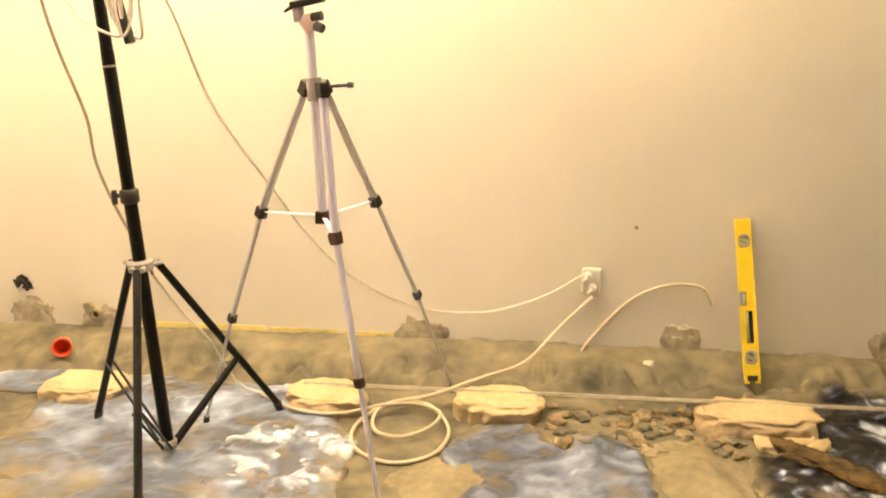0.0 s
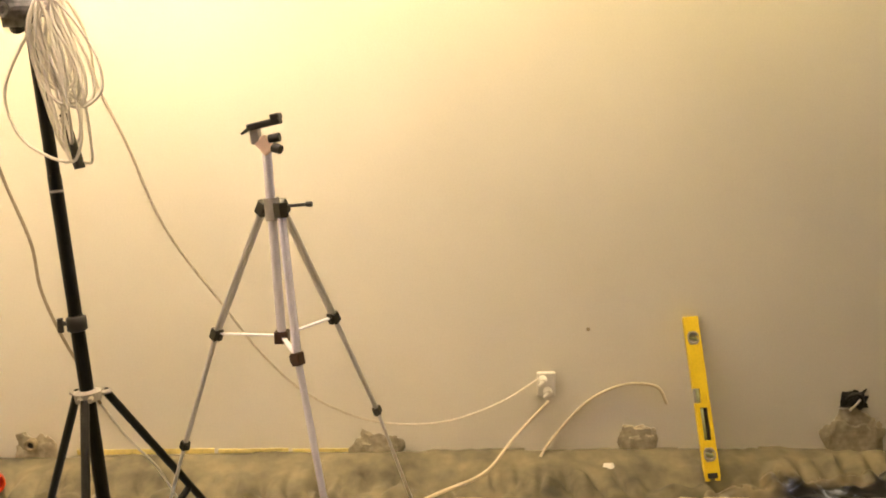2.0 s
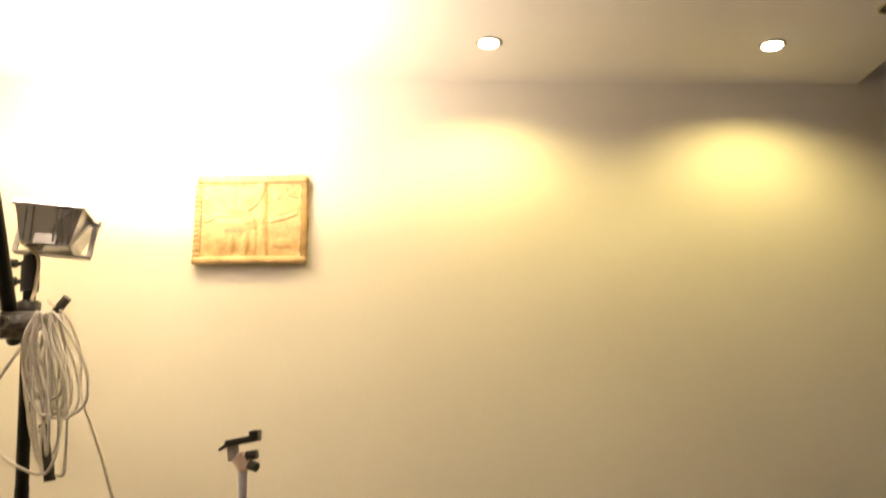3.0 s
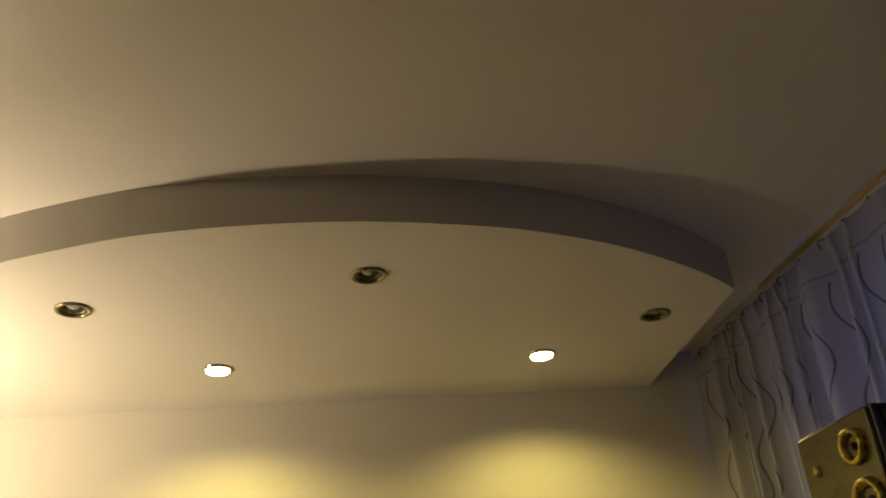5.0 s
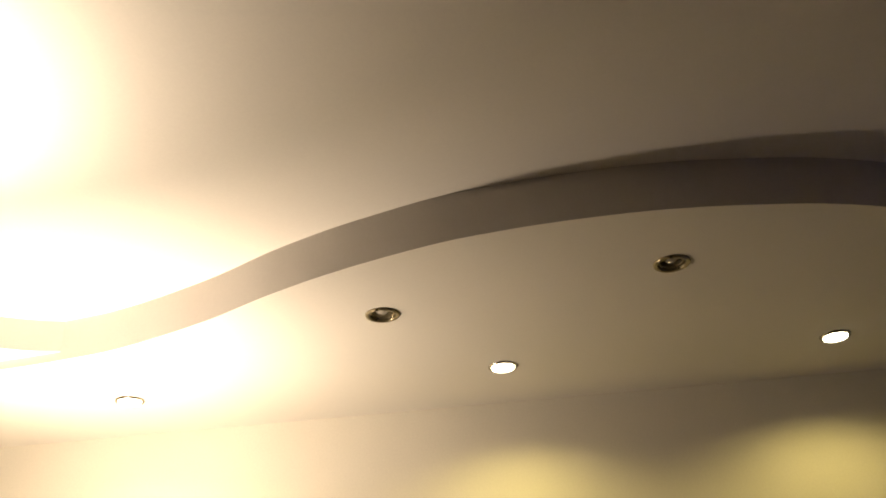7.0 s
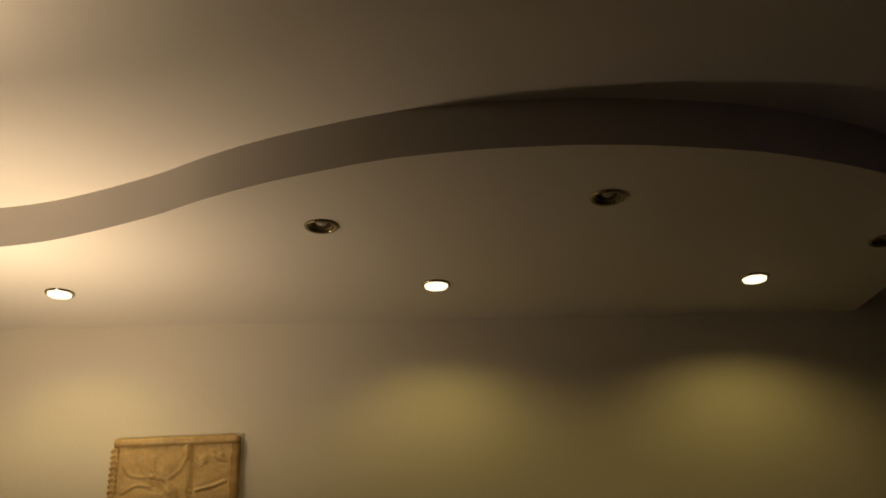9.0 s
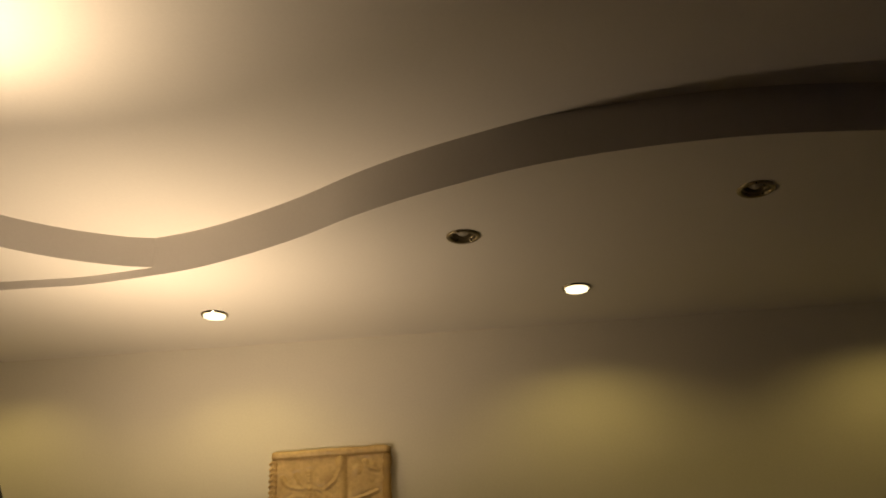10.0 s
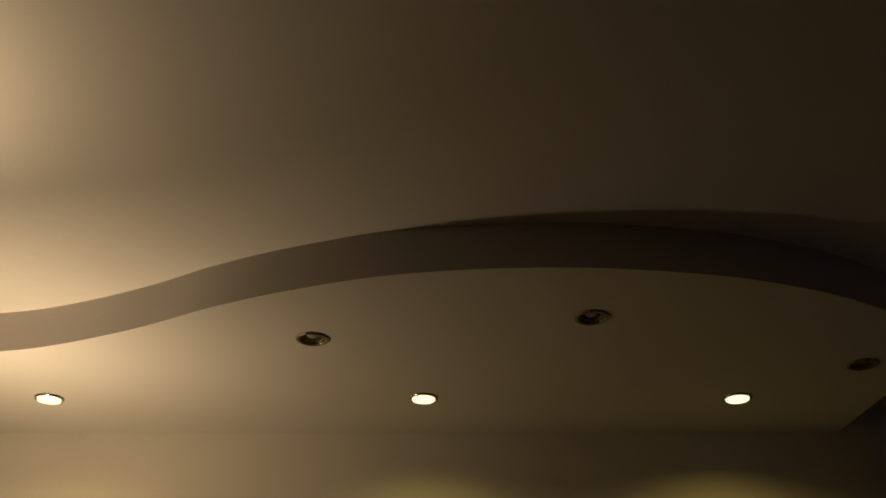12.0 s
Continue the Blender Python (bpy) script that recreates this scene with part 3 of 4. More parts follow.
def spill(x, y, sx, sy, height, seed, turn):
    """Low mound of set screed that thins out to nothing."""
    bm = bmesh.new()
    m = pose(x, y, 0, 0, 0, turn)
    rings = []
    for k in range(15):
        r = k / 14
        ring = []
        for i in range(36):
            a = i * math.tau / 36
            edge = 1 + 0.22 * noise.noise(Vector((math.cos(a) * 1.3 + seed, math.sin(a) * 1.3, seed)))
            p = m @ Vector((sx * r * edge * math.cos(a), sy * r * edge * math.sin(a), 0))
            p.z = ground(p.x, p.y) + height * (math.exp(-2.6 * r * r) - 0.085) + 0.003 * noise.noise(p * 16) - 0.004 * r
            ring.append(bm.verts.new(p))
        rings.append(ring)
    for p, q in zip(rings, rings[1:]):
        for i in range(36):
            bm.faces.new((p[i], p[(i + 1) % 36], q[(i + 1) % 36], q[i]))
    bmesh.ops.remove_doubles(bm, verts=bm.verts, dist=1e-5)
    tagged(link_mesh("mortar_spill", bm, M["screed_pale"], smooth=True), "smooth low spill of dried screed", "mortar spill", "screed spills")


spill(1.14, 2.40, 0.15, 0.30, 0.050, 11, 8)
spill(0.42, 2.28, 0.26, 0.18, 0.026, 12, 0)
bm = bmesh.new()
lump(bm, (0, 0, 0.002), (0.19, 0.045, 0.014), 21, 0.5, 5)
for v in bm.verts:
    v.co += Vector((noise.noise(v.co * 30), noise.noise(v.co * 45 + Vector((5, 0, 0))), 0.5 * noise.noise(v.co * 60))) * 0.014
ob = link_mesh("board_scrap", bm, M["rust"])
ob.matrix_world = pose(1.535, 2.425, 0.024, 0, 2, -42)
tagged(ob, "rust-brown scrap of fibreboard on the floor", "board scrap")


# grey filler dabs and edge tape at the foot of the wall
def dab(x, half, top, seed, label):
    """Filler smeared on the foot of the wall, spreading down onto the ledge."""
    bm = bmesh.new()
    base = 0.070
    lump(bm, (x, Y_W - 0.002, base), (half, 0.009, top - base), seed, 0.36, 5)
    for v in bm.verts:
        p = v.co * 30 + Vector((seed, 0, 0))
        v.co += Vector((noise.noise(p), 0.30 * noise.noise(p + Vector((5, 0, 0))), noise.noise(p + Vector((0, 0, 5))))) * 0.009
        v.co += Vector((noise.noise(v.co * 85), 0.5 * noise.noise(v.co * 85 + Vector((2, 0, 0))), noise.noise(v.co * 85 + Vector((0, 2, 0))))) * 0.003
    ob = link_mesh("filler_dab", bm, M["grout"], smooth=True)
    tagged(ob, label, "filler dab", "filler dabs at the wall foot")


dab(0.213, 0.086, 0.143, 1, "rough grey filler dab at the wall foot")
dab(-1.075, 0.068, 0.158, 2, "small grey filler dab round a pipe stub")
dab(1.190, 0.062, 0.166, 3, "knobbly grey filler dab at the wall foot")
dab(-1.360, 0.085, 0.172, 4, "grey filler dab below a cable hole")
dab(1.985, 0.105, 0.196, 5, "grey filler dab below a cable hole")
stub = thing("pipe_stub", pose(-1.085, Y_W - 0.016, 0.128, 90), "dull brown pipe stub set in grey filler", "pipe stub")
bm = bmesh.new()
lathe(bm, [(0.012, -0.010), (0.013, 0.014), (0.021, 0.016), (0.023, 0.012), (0.023, -0.010)], seg=24)
part("pipe_wall", bm, M["mortar_grey"], stub, smooth=True)
bm = bmesh.new()
lathe(bm, [(0.0005, 0.004), (0.0128, 0.004), (0.0128, 0.000)], seg=20)
part("dark_bore", bm, M["plastic"], stub)
for k, (a, b) in enumerate(((-0.92, -0.40), (-0.385, -0.12), (-0.105, 0.12))):
    bm = bmesh.new()
    box(bm, (a, Y_W - 0.006, 0.080), (b, Y_W - 0.001, 0.100 - 0.003 * k), None, 0.001)
    ob = link_mesh("edge_tape", bm, M["tape"])
    tagged(ob, "strip of yellow edge tape at the wall foot", "tape", "edge tape strips")
for x, z, r, seed in ((-1.388, 0.230, 0.034, 1), (1.976, 0.246, 0.046, 2)):
    hole = thing("cable_hole", pose(x, Y_W, z), "ragged dark cable hole with a white wire", "cable hole", "cable holes in the wall")
    bm = bmesh.new()
    lump(bm, (0, 0, 0), (r, 0.010, r * 0.95), seed + 30, 0.5, 5)
    for v in bm.verts:
        v.co += Vector((noise.noise(v.co * 55), 0, noise.noise(v.co * 55 + Vector((0, 0, 3))))) * 0.008
        v.co.z += 0.35 * r * max(0.0, 1 - abs(v.co.x) / (0.4 * r)) * (v.co.z > 0.4 * r)
    part("torn_edge", bm, M["plastic"], hole, smooth=True)
    bm = bmesh.new()
    sweep(bm, spline([(-0.35 * r, -0.012, -0.55 * r), (0.0, -0.020, -0.05 * r), (0.40 * r, -0.018, 0.40 * r)]), 0.0045)
    part("wire", bm, M["white"], hole, "bare white wire end", smooth=True)
    bm = bmesh.new()
    sweep(bm, spline([(-0.6 * r, -0.006, 0.3 * r), (-0.35 * r, -0.020, 0.75 * r), (0.2 * r, -0.022, 0.8 * r), (0.55 * r, -0.016, 0.25 * r), (0.5 * r, -0.006, -0.5 * r)]), 0.0075)
    part("sheath", bm, M["plastic"], hole, smooth=True)
bm = bmesh.new()
lathe(bm, [(0.0005, -0.004), (0.007, -0.004), (0.007, 0.004), (0.0005, 0.004)], pose(0, 0, 0, 90), 12)
ob = link_mesh("wall_plug", bm, M["mortar_grey"])
ob.matrix_world = pose(0.998, Y_W - 0.003, 0.54)
tagged(ob, "small grey plastic plug in the wall", "wall plug")


# ---- downlights ----
def downlight(x, y, lit, turned=-8):
    t = thing("recessed_downlight", pose(x, y, Z_LOW), "lit round ceiling downlight in a nickel ring" if lit else "unlit round ceiling downlight in a bronze ring", "downlight", "lit downlights" if lit else "unlit downlights")
    m = M["chrome"] if lit else M["brass"]
    bm = bmesh.new()
    lathe(bm, [(0.0335, 0.010), (0.0325, -0.001), (0.0345, -0.005), (0.040, -0.006), (0.0435, -0.004), (0.0445, 0.0005)], seg=40)
    part("ring", bm, m, t, smooth=True)
    tilt = pose(0, 0, 0.012, 0 if lit else turned, 0)
    bm = bmesh.new()
    if lit:
        lathe(bm, [(0.0328, 0.004), (0.0350, -0.0064), (0.0335, -0.0095), (0.026, -0.0115), (0.0005, -0.0125)], seg=36)
        part("lamp_face", bm, M["bulb_on"], t, smooth=True)
    else:
        lathe(bm, [(0.0325, -0.007), (0.0300, -0.009), (0.0275, -0.004), (0.0255, 0.010)], tilt, 36)
        part("gimbal", bm, m, t, smooth=True)
        bm = bmesh.new()
        lathe(bm, [(0.0255, 0.008), (0.020, 0.018), (0.012, 0.030), (0.007, 0.034)], tilt, 32)
        # the lamp turned away has its shade put in as a darker bronze reflector
        part("reflector", bm, M["alu" if turned == -8 else "brass"], t, smooth=True)
        bm = bmesh.new()
        lathe(bm, [(0.0005, -0.010), (0.006, -0.0095), (0.012, -0.007), (0.017, -0.003), (0.0205, 0.003), (0.0215, 0.010)], tilt, 28)
        part("lamp_lens", bm, M["bulb_off"], t, smooth=True)


for x, y in LIT:
    downlight(x, y, True)
for x, y in UNLIT:
    downlight(x, y, False, -8 if x < 1.5 else 14)


# ---- lamp stand with boom ----
def lerp(p, q, t):
    return Vector(p).lerp(Vector(q), t)


POLE_0, POLE_1 = Vector((-0.440, 2.33, 0.04)), Vector((-0.548, 2.33, 1.78))


def on_pole(z):
    return lerp(POLE_0, POLE_1, (z - POLE_0.z) / (POLE_1.z - POLE_0.z))


HUB = on_pole(0.606)
FEET = [Vector((-0.775, 2.55, 0.014)), Vector((-0.195, 2.67, 0.014)), Vector((-0.40, 2.03, 0.014))]
FEET = [Vector((f.x, f.y, ground(f.x, f.y) + 0.016)) for f in FEET]
stand = thing("lamp_stand", pose(*on_pole(0.0)), "black telescopic lamp stand with three braced legs", "lamp stand")
bm = bmesh.new()
tube(bm, POLE_0, on_pole(0.83), 0.0185)
part("lower_pole", bm, M["black"], stand, placed=True, smooth=False)
bm = bmesh.new()
tube(bm, on_pole(0.80), on_pole(1.20), 0.0175)
part("middle_pole", bm, M["black"], stand, placed=True)
bm = bmesh.new()
tube(bm, on_pole(1.18), POLE_1, 0.0162)
part("upper_pole", bm, M["black"], stand, placed=True)
pole_turn = (POLE_1 - POLE_0).to_track_quat("Z", "Y").to_matrix().to_4x4()


def collar(z, r, h, mat_name, name="collar", knob=True):
    bm = bmesh.new()
    lathe(bm, [(r * 0.7, -h / 2), (r, -h / 2 + 0.004), (r, h / 2 - 0.004), (r * 0.7, h / 2)], Matrix.Translation(on_pole(z)) @ pole_turn, 20)
    c = part(name, bm, M[mat_name], stand, placed=True, smooth=True)
    if knob:
        bm = bmesh.new()
        p = on_pole(z)
        tube(bm, p, p + Vector((-0.042, -0.008, 0.002)), 0.006)
        tube(bm, p + Vector((-0.040, -0.008, -0.022)), p + Vector((-0.040, -0.008, 0.016)), 0.008)
        part("knob", bm, M["plastic"], c, placed=True)
    return c


collar(0.805, 0.026, 0.042, "plastic")
collar(1.158, 0.0182, 0.013, "cast", "joint_ring", False)
collar(1.64, 0.030, 0.07, "plastic", "clamp", False)
collar(POLE_0.z + 0.01, 0.027, 0.03, "cast", "foot_collar", False)
bm = bmesh.new()
lathe(bm, [(0.018, -0.016), (0.034, -0.014), (0.036, 0.010), (0.020, 0.016)], Matrix.Translation(HUB) @ pole_turn, 20)
hub = part("hub", bm, M["cast"], stand, "worn grey metal hub", placed=True)
for f in FEET:
    d = Vector((f.x - HUB.x, f.y - HUB.y, 0)).normalized()
    side = Vector((-d.y, d.x, 0))
    for k in (-1, 1):
        bm = bmesh.new()
        tube(bm, HUB + d * 0.02 + side * 0.014 * k, HUB + d * 0.058 + side * 0.014 * k, 0.007, seg=8)
        part("lug", bm, M["cast"], hub, placed=True)
for k, f in enumerate(FEET):
    d = Vector((f.x - HUB.x, f.y - HUB.y, 0)).normalized()
    top = HUB + d * 0.05
    bm = bmesh.new()
    tube(bm, top, f, 0.0115)
    leg = part("leg", bm, M["black_worn"] if k == 2 else M["black"], stand, placed=True)
    bm = bmesh.new()
    tube(bm, lerp(top, f, 0.965), f + Vector((0, 0, -0.012)), 0.0145, 0.012)
    part("rubber_foot", bm, M["plastic"], leg, placed=True)
    bm = bmesh.new()
    mid = lerp(top, f, 0.62)
    side = Vector((-d.y, d.x, 0)) * 0.012
    foot = POLE_0 + d * 0.02 + Vector((0, 0, 0.005))
    if k == 1:
        tube(bm, mid, foot, 0.0105, 0.013)
    else:
        for s in (-1, 1):
            tube(bm, mid + side * s, foot + side * s, 0.0045, seg=8)
    part("brace", bm, M["black"], stand, placed=True)

JOINT = on_pole(1.64) + Vector((-0.035, -0.03, 0.0))
ARM_DIR = Vector((0.166, -0.727, 0.666)).normalized()
ARM_1 = JOINT + ARM_DIR * 0.83
ARM_0 = JOINT - ARM_DIR * 0.10
boom = thing("boom_arm", pose(*JOINT), "black boom arm clamped to the lamp stand", "boom arm")
bm = bmesh.new()
tube(bm, ARM_0, ARM_1, 0.0195)
part("arm_tube", bm, M["black"], boom, placed=True)
bm = bmesh.new()
tube(bm, JOINT + Vector((-0.012, -0.016, -0.034)), JOINT + Vector((0.070, 0.020, -0.030)), 0.037, seg=24)
lathe(bm, [(0.019, 0.001), (0.019, 0.008), (0.010, 0.008), (0.010, 0.001)], Matrix.Translation(JOINT + Vector((0.012, -0.044, -0.032))) @ pose(0, 0, 0, 90, 0, -18), 18)
part("swivel", bm, M["cast_dark"], boom, "scuffed dark grey swivel clamp", placed=True)
bm = bmesh.new()
tube(bm, JOINT + Vector((-0.02, -0.012, 0)), JOINT + Vector((-0.065, -0.03, -0.01)), 0.008)
tube(bm, JOINT + Vector((-0.062, -0.03, -0.032)), JOINT + Vector((-0.068, -0.03, 0.02)), 0.012)
part("tightening_knob", bm, M["plastic"], boom, placed=True)
bm = bmesh.new()
hook = on_pole(1.65)
tube(bm, hook + Vector((0.055, -0.03, -0.050)), hook + Vector((0.118, -0.045, 0.028)), 0.0115)
tube(bm, hook + Vector((0.01, -0.02, -0.045)), hook + Vector((0.060, -0.03, -0.045)), 0.010)
part("lever", bm, M["cast_dark"], boom, "dark grey lever that the cable coil hangs on", placed=True)
bm = bmesh.new()
low = Vector((-0.455, 2.29, 1.355))
tube(bm, low, low + Vector((0.030, -0.01, -0.12)), 0.011)
tube(bm, low + Vector((0.024, -0.008, -0.095)), low + Vector((0.034, -0.011, -0.135)), 0.014)
part("handle", bm, M["plastic"], boom, placed=True)


# ---- floodlights ----
def floodlight(d, foot, mat_name, label, W=0.108):
    """Halogen floodlight: tapered finned housing, rim with glass, bracket and spigot."""
    m = facing(d)
    t = thing("floodlight", Matrix.Translation(foot), label, "floodlight", "floodlights on the stand")

    def add(name, bm, material, parent, lab="", smooth=False):
        bmesh.ops.transform(bm, matrix=m, verts=bm.verts)
        return part(name, bm, material, parent, lab, smooth, placed=True)

    D, H = 0.070, 0.105
    bm = bmesh.new()
    levels = [(1.0, 1.0, 0.0), (0.97, 0.96, -0.012), (0.86, 0.80, -0.050), (0.74, 0.62, -H + 0.012), (0.66, 0.54, -H)]
    rings = [[bm.verts.new((sx * W * a, sy * D * b, z)) for sx, sy in ((-1, -1), (1, -1), (1, 1), (-1, 1))] for a, b, z in levels]
    for p, q in zip(rings, rings[1:]):
        for i in range(4):
            bm.faces.new((p[i], p[(i + 1) % 4], q[(i + 1) % 4], q[i]))
    bm.faces.new(rings[-1])
    bmesh.ops.bevel(bm, geom=[e for e in bm.edges if not e.is_boundary and e.calc_face_angle(0) > 0.6], offset=0.006, segments=2, affect="EDGES")
    hull = add("housing", bm, M[mat_name], t)
    if mat_name == "housing":
        for x in (-0.058, -0.040, 0.022, 0.034, 0.046, 0.058):
            bm = bmesh.new()
            for lo, hi, z0, z1 in ((0.96, 0.80, -0.012, -0.050), (0.80, 0.60, -0.050, -H + 0.008)):
                vs = [bm.verts.new((x + e, -D * f + g, z)) for f, z in ((lo, z0), (hi, z1)) for g in (0.004, -0.006) for e in (-0.0022, 0.0022)]
                bmesh.ops.convex_hull(bm, input=vs)
            add("fin", bm, M[mat_name], hull)
    bm = bmesh.new()
    if mat_name == "housing":
        rings = [[bm.verts.new((sx * (W + g), sy * (D + g), z)) for sx, sy in ((-1, -1), (1, -1), (1, 1), (-1, 1))] for g, z in ((-0.012, -0.008), (0.005, -0.012), (0.007, -0.007), (-0.009, 0.012), (-0.012, 0.010))]
        for p, q in zip(rings, rings[1:] + rings[:1]):
            for i in range(4):
                bm.faces.new((p[i], p[(i + 1) % 4], q[(i + 1) % 4], q[i]))
    else:
        for lo, hi in (((-W - 0.006, -D - 0.006, -0.004), (W + 0.006, -D + 0.012, 0.008)), ((-W - 0.006, D - 0.012, -0.004), (W + 0.006, D + 0.006, 0.008)),
                       ((-W - 0.006, -D + 0.012, -0.004), (-W + 0.012, D - 0.012, 0.008)), ((W - 0.012, -D + 0.012, -0.004), (W + 0.006, D - 0.012, 0.008))):
            box(bm, lo, hi)
    add("rim", bm, M[mat_name if mat_name == "housing_dark" else "bright"], t)
    bm = bmesh.new()
    box(bm, (-W + 0.011, -D + 0.011, -0.003), (W - 0.011, D - 0.011, 0.004))
    add("glass", bm, M["flood_glow"], t, "glowing front glass")
    bm = bmesh.new()
    box(bm, (-0.030, -0.048, -H - 0.004), (0.030, 0.0, -H + 0.05), None, 0.004)
    add("terminal_box", bm, M["plastic" if mat_name == "housing_dark" else "housing"], t)
    # bracket from both ends of the housing to the spigot
    base = m.inverted() @ Vector(foot)
    if mat_name == "housing":
        base.z = max(base.z, -H - 0.010)
    arm_y = max(-0.05, min(0.05, base.y * 0.8)) if mat_name == "housing_dark" else base.y
    by0, by1 = sorted((base.y, arm_y + (base.y - arm_y) * 0.4))
    bm = bmesh.new()
    for s in (-1, 1):
        reach = W + 0.009
        a = Vector((s * reach, arm_y, -0.022 if mat_name == "housing_dark" else -0.012))
        b = Vector((s * reach, arm_y + (base.y - arm_y) * 0.4, base.z + 0.004))
        q = (b - a).to_track_quat("Z", "X").to_matrix().to_4x4()
        half = 0.014 if mat_name == "housing_dark" else 0.007
        box(bm, (-half, -0.003, 0), (half, 0.003, (b - a).length), Matrix.Translation(a) @ q @ pose(0, 0, 0, 0, 0, 90))
        tube(bm, a + Vector((-s * 0.012, 0, 0)), a + Vector((s * 0.010, 0, 0)), 0.009, seg=10)
    box(bm, (-reach - 0.002, by0 - 0.012, base.z), (reach + 0.002, by1 + 0.012, base.z + 0.005))
    add("bracket", bm, M["steel"], t, "bent zinc steel bracket")
    return t


foot_1 = on_pole(1.80)
foot_2 = Vector((-0.394, 1.627, 2.236))
floodlight(FLOOD_1, foot_1, "housing", "grey halogen floodlight glowing towards the wall", 0.089)
floodlight(FLOOD_2, foot_2, "housing_dark", "dark halogen floodlight shining at the ceiling")
for root, foot, below, up in ((stand, foot_1, on_pole(1.70), POLE_1), (boom, foot_2, ARM_1 - ARM_DIR * 0.06, ARM_1)):
    bm = bmesh.new()
    tube(bm, below, up, 0.023)
    tube(bm, up, foot + Vector((0, 0, -0.004)), 0.018)
    s = part("spigot_socket", bm, M["plastic"], root, placed=True)
    for k in (0.3, 0.9):
        bm = bmesh.new()
        p = lerp(below, up, k)
        tube(bm, p, p + Vector((-0.038 if root is stand else 0.03, -0.012, 0.0)), 0.006, seg=8)
        tube(bm, p + Vector((-0.030 if root is stand else 0.024, -0.012, 0)), p + Vector((-0.046 if root is stand else 0.038, -0.014, 0)), 0.012, seg=10)
        part("wing_screw", bm, M["plastic"], s, placed=True)


# ---- cables ----
def cable(name, pts, r, mat_name, label, step=8):
    bm = bmesh.new()
    sweep(bm, spline(pts, step), r)
    return tagged(link_mesh(name, bm, M[mat_name], smooth=True), label, "cable")


coil = thing("cable_coil", pose(-0.452, 2.262, 1.622), "bundle of looped cream cable hung on the clamp", "cable coil")
rng = random.Random(5)
LOOPS = [(-0.150, 0.005, 0.385, 0.0), (-0.085, 0.015, 0.390, 0.04), (0.020, 0.058, 0.250, 0.06)]
for k in range(16):
    if k < 3:
        left, right, drop, lean = LOOPS[k]
    else:
        left, right, drop, lean = rng.uniform(-0.050, -0.006), rng.uniform(0.010, 0.036), rng.uniform(0.18, 0.39), rng.uniform(0.018, 0.060)
    y, tilt, sx = rng.uniform(-0.045, 0.02), rng.uniform(-0.03, 0.03), rng.uniform(-0.030, 0.022)
    pts = [(sx, y, 0.012), (sx + left * 0.5, y - 0.01, -drop * 0.22), (sx + lean * 0.45 + left, y + tilt, -drop * 0.56), (sx + lean * 0.8 + left * 0.75, y + tilt, -drop * 0.86), (sx + lean, y, -drop),
           (sx + lean + right * 0.8, y - tilt, -drop * 0.84), (sx + lean * 0.7 + right, y - tilt, -drop * 0.52), (sx + lean * 0.2 + right * 0.6, y + 0.01, -drop * 0.16), (sx + 0.004, y, 0.012)]
    bm = bmesh.new()
    sweep(bm, spline(pts, 7), 0.0040, 7)
    part("cable_loop", bm, M["cable_white"], coil, smooth=True)

cable("lamp_cable", [(-0.47, 2.28, 1.67), (-0.415, 2.29, 1.62), (-0.385, 2.31, 1.53), (-0.382, 2.33, 1.43), (-0.33, 2.36, 1.28), (-0.27, 2.44, 1.04), (-0.165, 2.57, 0.80), (-0.07, 2.72, 0.579), (0.05, 2.85, 0.408),
                     (0.23, 3.0, 0.271), (0.46, 3.1, 0.228), (0.67, 3.15, 0.28), (0.815, 3.165, 0.365)], 0.0038, "cable_grey", "thin cable sagging from the coil to the socket")
g = 0.016
cable("extension_cable", [(0.85, 3.15, 0.285), (0.72, 3.10, 0.165), (0.61, 2.95, 0.100), (0.46, 2.83, 0.085), (0.30, 2.75, 0.05), (0.17, 2.71, 0.035), (0.09, 2.62, g), (0.08, 2.50, g), (0.13, 2.40, g), (0.24, 2.35, g),
                          (0.35, 2.42, g), (0.38, 2.57, g), (0.32, 2.70, g + 0.01), (0.24, 2.75, g + 0.01), (0.15, 2.70, g + 0.012), (0.13, 2.60, g + 0.01), (0.16, 2.52, g + 0.008), (0.24, 2.50, g + 0.008),
                          (0.32, 2.57, g + 0.01), (0.34, 2.67, g + 0.012), (0.26, 2.71, g + 0.02), (0.15, 2.69, g + 0.02), (0.01, 2.63, g + 0.01), (-0.14, 2.64, 0.03), (-0.28, 2.74, 0.03)], 0.0062, "cable", "thick cream extension cable looped on the floor")
cable("lamp_cable", [(-0.28, 2.74, 0.034), (-0.37, 2.76, 0.06), (-0.40, 2.60, 0.281), (-0.44, 2.50, 0.411), (-0.46, 2.36, 0.575)], 0.0036, "cable_white", "thin pale cable rising to the lamp stand")
cable("spare_cable", [(0.80, 3.12, 0.055), (0.85, 3.16, 0.115), (0.92, 3.185, 0.191), (1.00, 3.187, 0.271), (1.08, 3.187, 0.315), (1.16, 3.185, 0.335), (1.25, 3.18, 0.322), (1.285, 3.175, 0.26)], 0.0055, "cable", "cream cable bowed against the wall")
cable("lamp_cable", [(-0.60, 2.28, 1.62), (-0.68, 2.31, 1.50), (-0.69, 2.35, 1.33), (-0.655, 2.35, 1.188), (-0.60, 2.35, 1.022), (-0.585, 2.35, 0.895), (-0.54, 2.345, 0.773), (-0.487, 2.355, 0.65), (-0.455, 2.36, 0.57)], 0.0044, "cable_dim", "dull brownish cable hanging beside the lamp stand")
